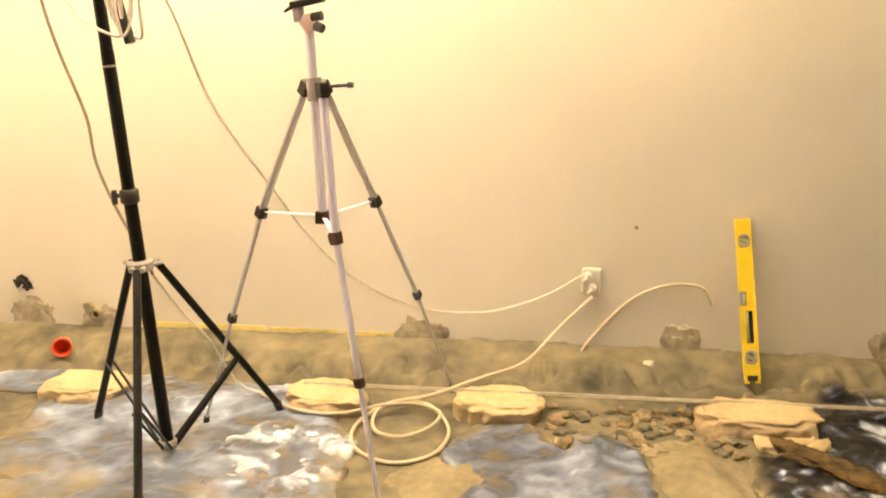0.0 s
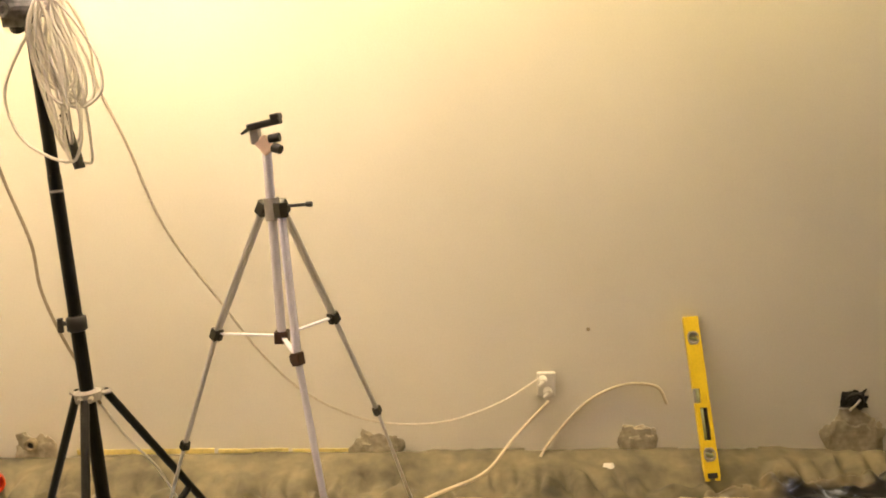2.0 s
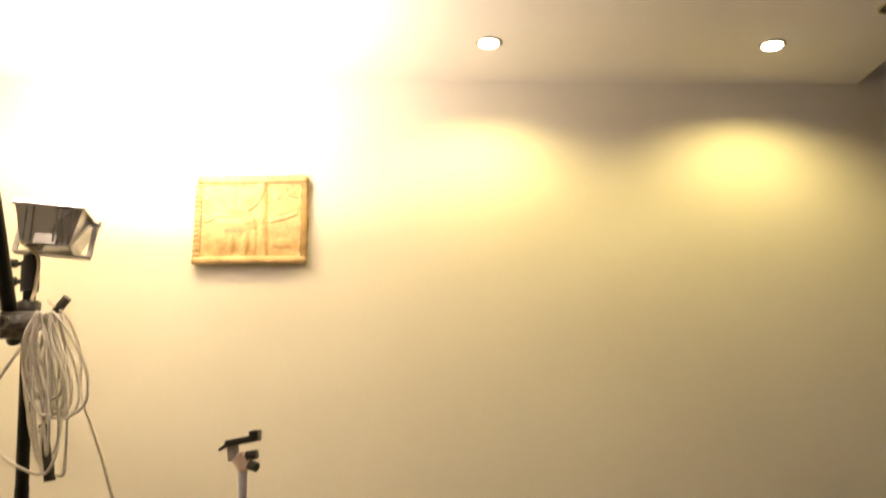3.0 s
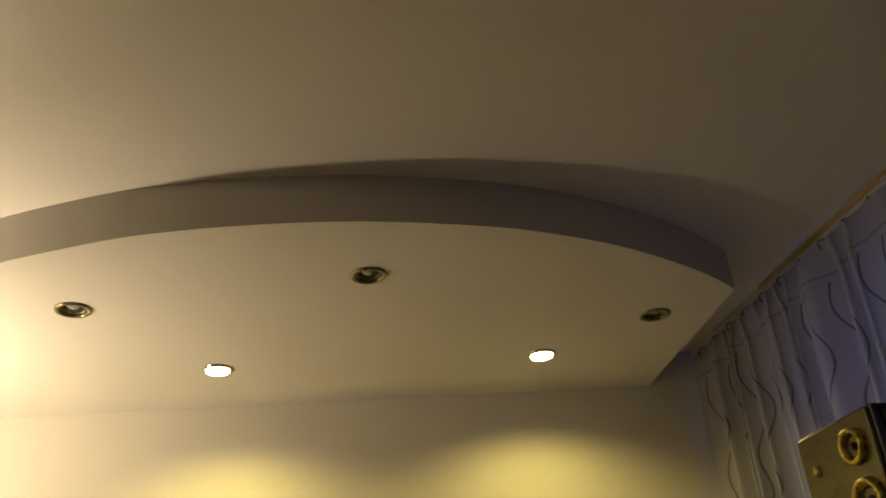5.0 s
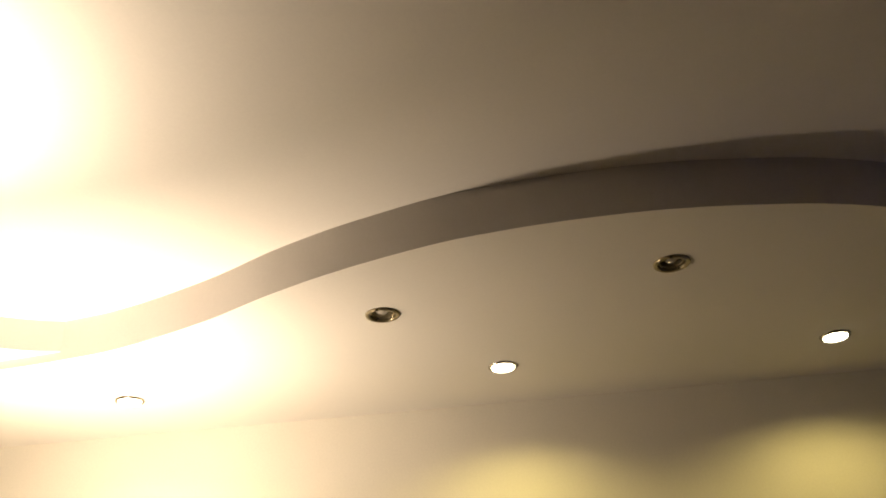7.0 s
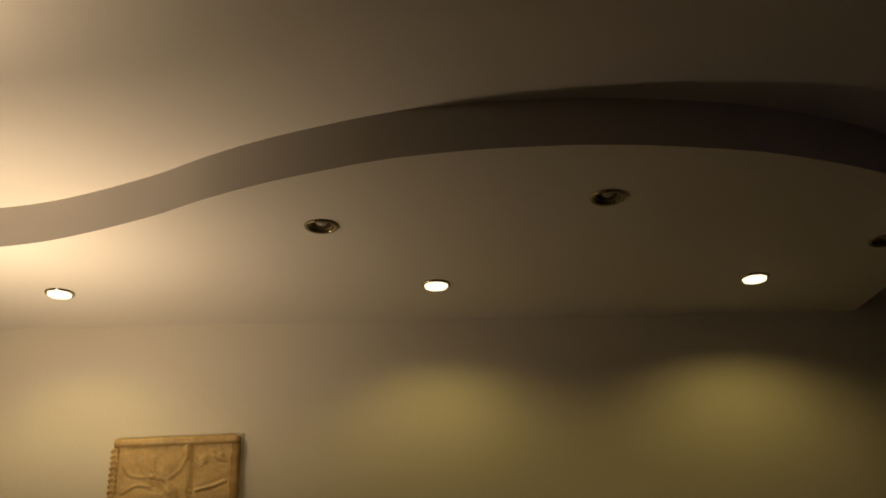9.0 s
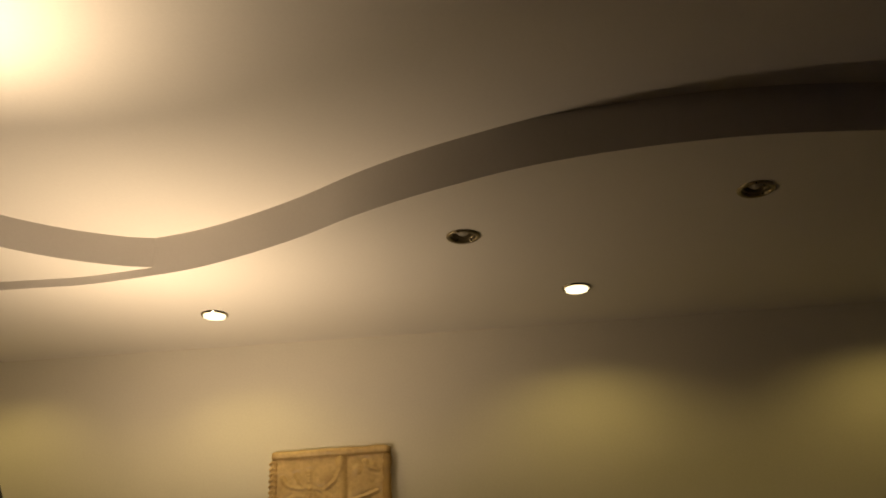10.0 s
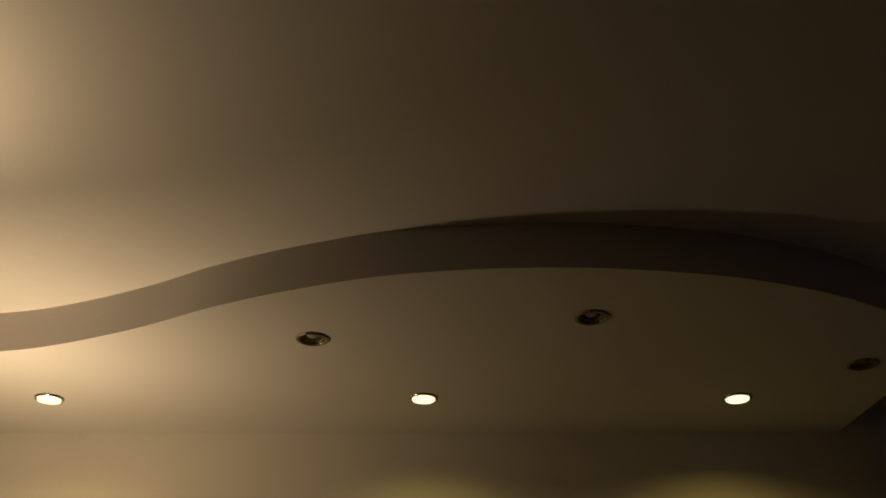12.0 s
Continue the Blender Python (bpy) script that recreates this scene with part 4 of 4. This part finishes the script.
arm_line = [ARM_1 + ARM_DIR * -s + Vector((0.031 - 0.08 * s, -0.004 - 0.08 * s, 0)) for s in (0.0, 0.10, 0.22)] + [ARM_1 - ARM_DIR * 0.36 + Vector((0.016, -0.024, -0.01)), ARM_1 - ARM_DIR * 0.55 + Vector((-0.01, -0.022, -0.015)), JOINT + Vector((-0.01, -0.04, 0.0))]
cable("lamp_cable", [foot_2 + Vector((0.020, 0.004, 0.055)), foot_2 + Vector((0.032, 0.008, 0.015))] + arm_line, 0.0052, "cable", "cream cable running down the boom arm")
cable("lamp_cable", [foot_1 + Vector((-0.02, -0.03, 0.03)), foot_1 + Vector((0.028, -0.02, -0.01)), on_pole(1.72) + Vector((0.022, -0.012, 0)), on_pole(1.67) + Vector((0.02, -0.03, 0))], 0.0045, "cable", "short cream cable below the floodlight")

# ---- camera tripod ----
T_HUB, T_TOP = Vector((0.079, 2.20, 1.120)), Vector((0.077, 2.172, 1.267))
T_LOW = Vector((0.073, 2.262, 0.770))
tri = thing("camera_tripod", pose(0.10, 2.25, 0.02), "light aluminium camera tripod with splayed legs", "tripod")
bm = bmesh.new()
tube(bm, T_LOW, T_TOP, 0.0115)
part("centre_column", bm, M["alu"], tri, placed=True)
bm = bmesh.new()
tube(bm, T_HUB + Vector((0.003, 0, -0.03)), T_HUB + Vector((-0.003, 0, 0.025)), 0.022, 0.019, 18)
part("collar", bm, M["cast"], tri, placed=True, smooth=False)
KNEES = [Vector((-0.120, 2.345, 0.768)), Vector((0.186, 2.410, 0.793)), Vector((0.133, 2.145, 0.755))]
CLAMPS = [Vector((-0.261, 2.450, 0.414)), Vector((0.281, 2.565, 0.470)), Vector((0.190, 2.120, 0.375))]
SOLES = [Vector((-0.415, 2.565, 0.03)), Vector((0.362, 2.90, 0.04)), Vector((0.243, 2.098, 0.02))]
for k in range(3):
    kn, cl, so = KNEES[k], CLAMPS[k], SOLES[k]
    so = Vector((so.x, so.y, ground(so.x, so.y) + 0.010))
    d = Vector((kn.x - T_HUB.x, kn.y - T_HUB.y, 0)).normalized()
    top = T_HUB + d * 0.036 + Vector((0, 0, -0.004))
    # front leg is paler: its bluish reflection is painted in
    mt = M["alu"] if k == 2 else M["alu_grey"]
    bm = bmesh.new()
    box(bm, (-0.013, -0.014, -0.022), (0.013, 0.014, 0.016), Matrix.Translation(T_HUB + d * 0.034) @ (kn - top).to_track_quat("-Z", "Y").to_matrix().to_4x4(), 0.003)
    part("leg_joint", bm, M["plastic"], tri, placed=True)
    side = Vector((-d.y, d.x, 0)) * 0.0055
    bm = bmesh.new()
    for s in (-1, 1):
        tube(bm, top + side * s, kn + side * s, 0.0062, seg=10)
    leg = part("leg", bm, mt, tri, placed=True)
    bm = bmesh.new()
    tube(bm, kn, cl, 0.0092 if k == 2 else 0.0070, seg=14)
    part("middle_section", bm, mt, leg, placed=True)
    bm = bmesh.new()
    tube(bm, cl, so, 0.0075 if k == 2 else 0.0052, seg=14)
    part("lower_section", bm, mt, leg, placed=True)
    for p, q, sz in ((kn, cl, 0.0135), (cl, so, 0.0115)):
        bm = bmesh.new()
        box(bm, (-sz, -sz * 0.9, -sz * 1.3), (sz, sz * 0.9, sz * 1.1), Matrix.Translation(p) @ (q - p).to_track_quat("-Z", "Y").to_matrix().to_4x4(), 0.003)
        box(bm, (-sz * 0.5, -sz * 1.5, -sz * 0.9), (sz * 0.5, -sz * 0.8, sz * 0.7), Matrix.Translation(p) @ (q - p).to_track_quat("-Z", "Y").to_matrix().to_4x4(), 0.002)
        part("leg_lock", bm, M["brown"] if k == 2 else M["plastic"], leg, placed=True)
    bm = bmesh.new()
    tube(bm, lerp(cl, so, 0.95), so + Vector((0, 0, -0.010)), 0.009, 0.011, 12)
    part("rubber_foot", bm, M["plastic"], leg, placed=True)
    bm = bmesh.new()
    e = T_LOW + Vector((0, 0, 0.012))
    q = (kn - e).to_track_quat("Z", "Y").to_matrix().to_4x4()
    box(bm, (-0.006, -0.002, 0.014), (0.006, 0.002, (kn - e).length - 0.008), Matrix.Translation(e) @ q)
    part("spreader", bm, M["alu"], tri, placed=True)
bm = bmesh.new()
box(bm, (-0.018, -0.018, -0.016), (0.018, 0.018, 0.018), Matrix.Translation(T_LOW + Vector((0, 0, 0.008))), 0.004)
part("spreader_hub", bm, M["brown"], tri, placed=True)
bm = bmesh.new()
tube(bm, T_HUB + Vector((0.02, -0.01, 0.004)), T_HUB + Vector((0.092, -0.02, 0.010)), 0.0042, seg=10)
tube(bm, T_HUB + Vector((0.086, -0.019, 0.010)), T_HUB + Vector((0.100, -0.021, 0.010)), 0.0068, seg=10)
part("crank", bm, M["plastic"], tri, placed=True)
bm = bmesh.new()
q = T_TOP
box(bm, (-0.016, -0.016, -0.012), (0.014, 0.016, 0.030), Matrix.Translation(q + Vector((0.004, 0, 0))) @ pose(0, 0, 0, 0, -38, 0), 0.004)
part("head_body", bm, M["pink"], tri, "pale pinkish head body", placed=True)
bm = bmesh.new()
tube(bm, q + Vector((0.020, -0.012, 0.002)), q + Vector((0.038, -0.020, -0.004)), 0.0125, 0.011, 14)
tube(bm, q + Vector((0.010, -0.010, 0.022)), q + Vector((0.036, -0.014, 0.026)), 0.010, 0.011, 12)
part("head_knob", bm, M["plastic"], tri, placed=True)
bm = bmesh.new()
box(bm, (-0.032, -0.016, 0.012), (-0.010, 0.016, 0.055), Matrix.Translation(q) @ pose(0, 0, 0, 0, -6, 0), 0.004)
part("tilt_cheek", bm, M["cast"], tri, placed=True)
bm = bmesh.new()
box(bm, (-0.030, -0.022, 0.048), (0.050, 0.022, 0.064), Matrix.Translation(q) @ pose(0, 0, 0, 0, -12, 0), 0.004)
box(bm, (0.030, -0.024, 0.060), (0.052, 0.024, 0.074), Matrix.Translation(q) @ pose(0, 0, 0, 0, -12, 0), 0.003)
tube(bm, q + Vector((-0.028, -0.01, 0.052)), q + Vector((-0.056, -0.012, 0.034)), 0.006, 0.003, 10)
part("camera_plate", bm, M["plastic"], tri, "black quick-release camera plate", placed=True)

# ---- spirit level ----
LEVEL_VIALS = (Vector((1.369, 3.160, 0.511)), Vector((1.396, 3.006, 0.132)))
a, b = LEVEL_VIALS
d = (b - a).normalized()
top, bot = a - d * 0.078, b + d * 0.078
bot.z = max(bot.z, ground(bot.x, bot.y) + 0.002)
x_ax = d.cross(Vector((0, 1, 0))).normalized()
x_ax = -x_ax if x_ax.x < 0 else x_ax
y_ax = d.cross(x_ax).normalized()
m = Matrix((x_ax, y_ax, d)).transposed().to_4x4()
if m.determinant() < 0:
    m = Matrix((x_ax, -y_ax, d)).transposed().to_4x4()
lvl = thing("spirit_level", Matrix.Translation(top) @ m, "yellow aluminium spirit level leaning on the wall", "spirit level")
front = -1 if (m.to_3x3() @ Vector((0, 1, 0))).y > 0 else 1
L = (bot - top).length
HALF = 0.0265


def level_bar(bm, holes):
    """One bar with openings cut right through from face to face."""
    xs_ = sorted({-HALF, HALF, *(h[0] for h in holes), *(h[1] for h in holes)})
    zs_ = sorted({0.0, L, *(h[2] for h in holes), *(h[3] for h in holes)})
    grid_v = {}

    def corner(i, k):
        if (i, k) not in grid_v:
            grid_v[i, k] = bm.verts.new((xs_[i], -0.0105, zs_[k]))
        return grid_v[i, k]

    for i in range(len(xs_) - 1):
        for k in range(len(zs_) - 1):
            x, z = (xs_[i] + xs_[i + 1]) / 2, (zs_[k] + zs_[k + 1]) / 2
            if not any(h[0] < x < h[1] and h[2] < z < h[3] for h in holes):
                bm.faces.new((corner(i, k), corner(i + 1, k), corner(i + 1, k + 1), corner(i, k + 1)))
    r = bmesh.ops.extrude_face_region(bm, geom=list(bm.faces), use_keep_orig=True)
    bmesh.ops.translate(bm, verts=[g for g in r["geom"] if isinstance(g, bmesh.types.BMVert)], vec=(0, 0.021, 0))


ends = [0.078, L - 0.078]
win0, win1 = L * 0.575, L * 0.775
bm = bmesh.new()
level_bar(bm, [(-0.015, 0.015, ends[0] - 0.024, ends[0] + 0.024), (-HALF, -0.003, L * 0.455, L * 0.545), (-0.011, 0.016, win0, win1), (-0.015, 0.015, ends[1] - 0.024, ends[1] + 0.024)])
body = part("bar", bm, M["yellow"], lvl)
for sd in (-1, 1):
    bm = bmesh.new()
    for z0, z1 in ((0.004, L * 0.455), (L * 0.545, L - 0.022)) if sd < 0 else ((0.004, L - 0.022),):
        box(bm, (sd * (HALF - 0.003) - 0.0035, -0.0122, z0), (sd * (HALF - 0.003) + 0.0035, 0.0122, z1), None, 0.001)
    part("edge_rib", bm, M["yellow"], body)
for z in ends:
    bm = bmesh.new()
    lathe(bm, [(0.024, -0.0108), (0.024, 0.0112), (0.021, 0.0125), (0.0165, 0.0112), (0.0165, -0.0108), (0.024, -0.0108)], Matrix.Translation((0, 0, z)) @ pose(0, 0, 0, -90 * front, 0, 0), 28)
    v = part("vial_ring", bm, M["cast"], lvl, "grey ring round the vial")
    bm = bmesh.new()
    tube(bm, (-0.016, 0, z - 0.005), (0.016, 0, z + 0.005), 0.0065, seg=12)
    part("vial", bm, M["vial"], v, smooth=True)
bm = bmesh.new()
box(bm, (-0.011, -0.0085 * front - 0.0012, win0), (0.016, -0.0085 * front + 0.0012, win1))
v = part("vial_window", bm, M["plastic"], lvl, "dark recess behind the long vial")
bm = bmesh.new()
tube(bm, (-0.005, 0.002 * front, win0 + 0.002), (-0.005, 0.002 * front, win1 - 0.002), 0.0065, seg=12)
part("vial", bm, M["vial"], v, smooth=True)
bm = bmesh.new()
box(bm, (-HALF + 0.001, -0.009, L * 0.457), (-0.018, 0.009, L * 0.543), None, 0.002)
v = part("edge_vial", bm, M["cast"], lvl, "grey block of the edge vial")
bm = bmesh.new()
tube(bm, (-0.0105, 0, L * 0.458), (-0.0105, 0, L * 0.542), 0.0065, seg=12)
part("vial", bm, M["vial"], v, smooth=True)
for sd in (-1, 1):
    bm = bmesh.new()
    a0, a1 = sorted((sd * 0.010, sd * (HALF - 0.001)))
    box(bm, (a0, -0.0095, L - 0.004), (a1, 0.0095, L + 0.012), None, 0.002)
    part("end_foot", bm, M["yellow"], lvl)
bm = bmesh.new()
box(bm, (-0.018, -0.0098, L - 0.016), (0.018, 0.0112, L + 0.003), None, 0.002)
part("end_cap", bm, M["plastic"], lvl, "black end plug")

# ---- wall socket, cup ----
soc = thing("wall_socket", pose(0.845, Y_W, 0.335), "white surface socket with two plugs in it", "wall socket")
bm = bmesh.new()
box(bm, (-0.034, -0.022, -0.045), (0.034, 0.0, 0.048), None, 0.006)
part("socket_box", bm, M["white"], soc)
for x, z in ((-0.014, 0.022), (0.004, -0.022)):
    bm = bmesh.new()
    tube(bm, (x, -0.020, z), (x, -0.052, z), 0.017, 0.012, 16)
    tube(bm, (x, -0.052, z), (x - 0.018, -0.060, z - 0.012), 0.008, 0.005, 10)
    part("plug", bm, M["white"], soc)
cup = thing("plastic_cup", pose(-1.125, 2.985, ground(-1.125, 2.985) + 0.035, 80, 0, 24) @ Matrix.Scale(0.86, 4), "small orange-red plastic cup lying on its side", "cup")
bm = bmesh.new()
lathe(bm, [(0.0005, -0.040), (0.030, -0.040), (0.034, -0.036), (0.038, 0.036), (0.042, 0.040), (0.042, 0.044), (0.036, 0.044), (0.033, 0.036), (0.030, -0.032), (0.0005, -0.034)], seg=28)
part("cup_wall", bm, M["red"], cup, smooth=True)

# ---- carved plaque ----
plq = thing("carved_plaque", pose(-0.160, Y_W, 2.097, 0, -1.0, 0), "carved light wood relief plaque with a raised border", "wall plaque")
w, h = 0.205, 0.162
BRANCHES = [[(-0.85, 0.52), (-0.72, 0.31), (-0.40, 0.25), (-0.17, 0.21), (0.0, 0.02), (0.07, -0.2)], [(-0.60, 0.56), (-0.50, 0.35), (-0.36, 0.27)], [(-0.36, 0.62), (-0.35, 0.02)],
            [(-0.07, 0.23), (0.09, 0.40), (0.18, 0.62)], [(0.30, -0.06), (0.61, 0.02), (0.83, 0.12)], [(0.62, 0.78), (0.70, 0.62), (0.84, 0.56)], [(-0.85, -0.05), (-0.62, 0.10), (-0.40, 0.06)]]
BRANCHES = [np.array([(p.x, p.y) for p in spline([(x, y, 0) for x, y in line], 8)]) for line in BRANCHES]
FORMS = [(-0.55, -0.50, 0.10, 0.26, 0.010), (-0.36, -0.62, 0.06, 0.26, 0.010), (-0.10, -0.62, 0.06, 0.26, 0.010), (0.06, -0.58, 0.05, 0.28, 0.011), (-0.36, -0.16, 0.28, 0.15, 0.011),
         (-0.05, 0.0, 0.11, 0.11, 0.008), (0.48, 0.60, 0.08, 0.10, 0.009), (0.76, 0.66, 0.07, 0.08, 0.009), (0.20, 0.80, 0.075, 0.14, 0.012), (0.62, -0.6, 0.2, 0.12, 0.006), (0.60, 0.20, 0.16, 0.22, 0.004)]


def carved(u, v):
    """Depth of the carving above the ground of the panel."""
    r = 0.003 * noise.fractal(Vector((u * 3, v * 3, 2.2)), 1, 2, 3) + 0.0012 * noise.noise(Vector((u * 16, v * 22, 0)))
    lean = u - 0.22 + 0.03 * v
    r += 0.009 * math.exp(-((lean) / 0.06) ** 2) - 0.009 * math.exp(-((lean - 0.11) / 0.03) ** 2)
    for line in BRANCHES:
        d = float(np.min(np.hypot(line[:, 0] - u, line[:, 1] - v)))
        r += 0.0060 * math.exp(-(d / 0.022) ** 2) - 0.0034 * math.exp(-((d - 0.065) / 0.025) ** 2)
    for cx, cz, sx, sz, hh in FORMS:
        r += hh * math.exp(-(((u - cx) / sx) ** 2 + ((v - cz) / sz) ** 2) ** 2)
    return max(0.55 * r, -0.003)


bm = bmesh.new()
n = 110
rows = [[bm.verts.new((i / n * 2 * (w - 0.012) - w + 0.012, -0.019 - carved(i / n * 2 - 1, j / n * 2 - 1), j / n * 2 * (h - 0.012) - h + 0.012)) for i in range(n + 1)] for j in range(n + 1)]
for p, q in zip(rows, rows[1:]):
    for i in range(n):
        bm.faces.new((p[i], p[i + 1], q[i + 1], q[i]))
part("relief", bm, M["wood"], plq, "carved relief of branches and rounded forms", smooth=True)
bm = bmesh.new()
box(bm, (-w, -0.014, -h), (w, 0.0, h), None, 0.003)
part("backboard", bm, M["wood_dark"], plq)
for nm, lo, hi in (("top", (-w + 0.002, -0.032, h - 0.024), (w - 0.002, -0.010, h + 0.003)), ("bottom", (-w - 0.008, -0.036, -h - 0.004), (w, -0.010, -h + 0.022)),
                   ("right", (w - 0.024, -0.033, -h + 0.018), (w + 0.003, -0.010, h - 0.026)), ("left", (-w - 0.002, -0.022, -h + 0.018), (-w + 0.020, -0.010, h - 0.026))):
    bm = bmesh.new()
    box(bm, lo, hi, None, 0.009 if nm != "left" else 0.004)
    bmesh.ops.subdivide_edges(bm, edges=[e for e in bm.edges if e.calc_length() > 0.1], cuts=40)
    wear = 0.0060 if nm == "right" else 0.0028
    for v in bm.verts:
        v.co += Vector((noise.noise(v.co * 40), noise.noise(v.co * 40 + Vector((5, 0, 0))), noise.noise(v.co * 40 + Vector((0, 7, 0))))) * wear
    part("border", bm, M["wood_dark"] if nm == "right" else M["wood"], plq, smooth=True)
for k in range(15):
    for sd in (-1, 1):
        bm = bmesh.new()
        lump(bm, (0, 0, 0), (0.0105, 0.006, 0.0060), k, 0.1, 2)
        bmesh.ops.transform(bm, matrix=pose(-w + 0.009 + sd * 0.0052, -0.0225, -h + 0.030 + k * 0.0185, 0, sd * 38, 0), verts=bm.verts)
        part("rope_bead", bm, M["wood"], plq, smooth=True)

# ---- curtain corner ----
C_X, C_TOP = 2.300, 2.728
SKEW = Matrix(((1, -0.065, 0, 2.7 * 0.065), (0, 1, 0, 0), (0, 0, 1, 0), (0, 0, 0, 1)))
bm = bmesh.new()
uvl = bm.loops.layers.uv.new("UVMap")
ny, nz = 560, 60
verts, uv = [], []
arc = 0.0
line = []
rng = random.Random(9)
for i in range(ny + 1):
    y = 3.13 - (i / ny) * 2.9
    ph = y * 74 + 3.0 * math.sin(y * 7.0) + 1.8 * math.sin(y * 19.3 + 1)
    line.append((ph, y))
for j in range(nz + 1):
    f = j / nz
    z = C_TOP - f * 2.45
    row = []
    for ph, y in line:
        amp = (0.015 + 0.018 * min(1, f * 5)) * (0.75 + 0.4 * math.sin(y * 11 + 0.7))
        x = C_X + amp * math.sin(ph + 0.5 * f * math.sin(y * 5)) + 0.012 * math.sin(ph * 0.37 + 2)
        if f < 0.03:
            x = C_X + 0.012 * math.sin(ph)
        row.append(bm.verts.new((x, y + 0.006 * math.cos(ph * 2) , z + (0.006 * math.sin(ph) if j == 0 else 0))))
    verts.append(row)
us = [0.0]
for i in range(ny):
    us.append(us[-1] + (verts[30][i + 1].co - verts[30][i].co).length)
for j in range(nz):
    for i in range(ny):
        f = bm.faces.new((verts[j][i], verts[j][i + 1], verts[j + 1][i + 1], verts[j + 1][i]))
        for lp, (jj, ii) in zip(f.loops, ((j, i), (j, i + 1), (j + 1, i + 1), (j + 1, i))):
            lp[uvl].uv = (us[ii] * 0.6, -jj / nz * 2.45)
cur = thing("sheer_curtain", pose(C_X, 1.7, 0.22), "pale sheer curtain with dark wavy stripes", "curtain")
bmesh.ops.transform(bm, matrix=SKEW, verts=bm.verts)
part("cloth", bm, M["curtain"], cur, placed=True, smooth=True)
for k in range(26):
    y = 3.10 - k * 0.112
    bm = bmesh.new()
    sweep(bm, [Vector((C_X + 0.004, y, C_TOP - 0.020)), Vector((C_X - 0.004, y, C_TOP - 0.004)), Vector((C_X + 0.004, y, C_TOP + 0.008)), Vector((C_X + 0.022, y, C_TOP + 0.014))], 0.0018, 6)
    bmesh.ops.transform(bm, matrix=SKEW, verts=bm.verts)
    part("hook", bm, M["plastic"], cur, placed=True)
rl = thing("curtain_rail", pose(C_X, 1.5, C_TOP + 0.02), "varnished pine curtain rail under the ceiling", "curtain rail")
bm = bmesh.new()
box(bm, (C_X + 0.006, -1.2, 2.751), (C_X + 0.014, 2.66, 2.764), None, 0.002)
bmesh.ops.transform(bm, matrix=SKEW, verts=bm.verts)
part("front_board", bm, M["rail"], rl, placed=True)
bm = bmesh.new()
box(bm, (C_X + 0.016, -1.2, 2.742), (C_X + 0.050, 3.19, Z_TOP))
bmesh.ops.transform(bm, matrix=SKEW, verts=bm.verts)
part("track", bm, M["pvc"], rl, "white plastic track", placed=True)

# loudspeaker wrapped at the side in dark film, on a plain dark cabinet
spk = thing("loudspeaker", pose(2.134, 1.983, 1.50, 0, 0, 5), "gold-brown loudspeaker with brass rings, wrapped in film", "loudspeaker")
bm = bmesh.new()
box(bm, (-0.12, -0.125, 0.0), (0.12, 0.125, 0.655), None, 0.004)
part("cabinet", bm, M["film_black"], spk, "black film-wrapped box")
bm = bmesh.new()
box(bm, (-0.130, -0.120, 0.006), (-0.121, 0.120, 0.648), None, 0.003)
part("front_board", bm, M["speaker"], spk, "gold-brown front board")
for y, z, r in ((-0.062, 0.590, 0.036), (-0.066, 0.488, 0.044), (-0.01, 0.25, 0.085)):
    bm = bmesh.new()
    lathe(bm, [(r * 0.60, 0.002), (r * 0.72, 0.012), (r * 0.92, 0.014), (r, 0.004), (r, 0.0)], Matrix.Translation((-0.130, y, z)) @ pose(0, 0, 0, 0, -90, 0), 32)
    ringp = part("trim_ring", bm, M["ring"], spk, "shiny brass trim ring", smooth=True)
    bm = bmesh.new()
    lathe(bm, [(r * 0.62, 0.003), (r * 0.30, -0.006), (r * 0.22, 0.004), (0.0005, 0.008)], Matrix.Translation((-0.130, y, z)) @ pose(0, 0, 0, 0, -90, 0), 28)
    part("cone", bm, M["plastic"], ringp, smooth=True)
bm = bmesh.new()
lathe(bm, [(0.0005, 0.008), (0.010, 0.006), (0.012, 0.0)], Matrix.Translation((-0.130, 0.072, 0.575)) @ pose(0, 0, 0, 0, -90, 0), 16)
part("badge", bm, M["ring"], spk, smooth=True)
for k in range(4):
    bm = bmesh.new()
    sweep(bm, [Vector((-0.10 + 0.05 * k, -0.127, 0.65)), Vector((-0.08 + 0.055 * k, -0.131, 0.4)), Vector((-0.05 + 0.05 * k, -0.128, 0.02))], 0.004, 6)
    part("film_crease", bm, M["film_black"], spk, smooth=True)
cab = thing("cabinet", pose(2.134, 1.983, 0.0, 0, 0, 5), "plain dark cabinet carrying the loudspeaker", "cabinet")
bm = bmesh.new()
box(bm, (-0.13, -0.16, -0.01), (0.13, 0.16, 1.495), None, 0.004)
part("body", bm, M["film_black"], cab)
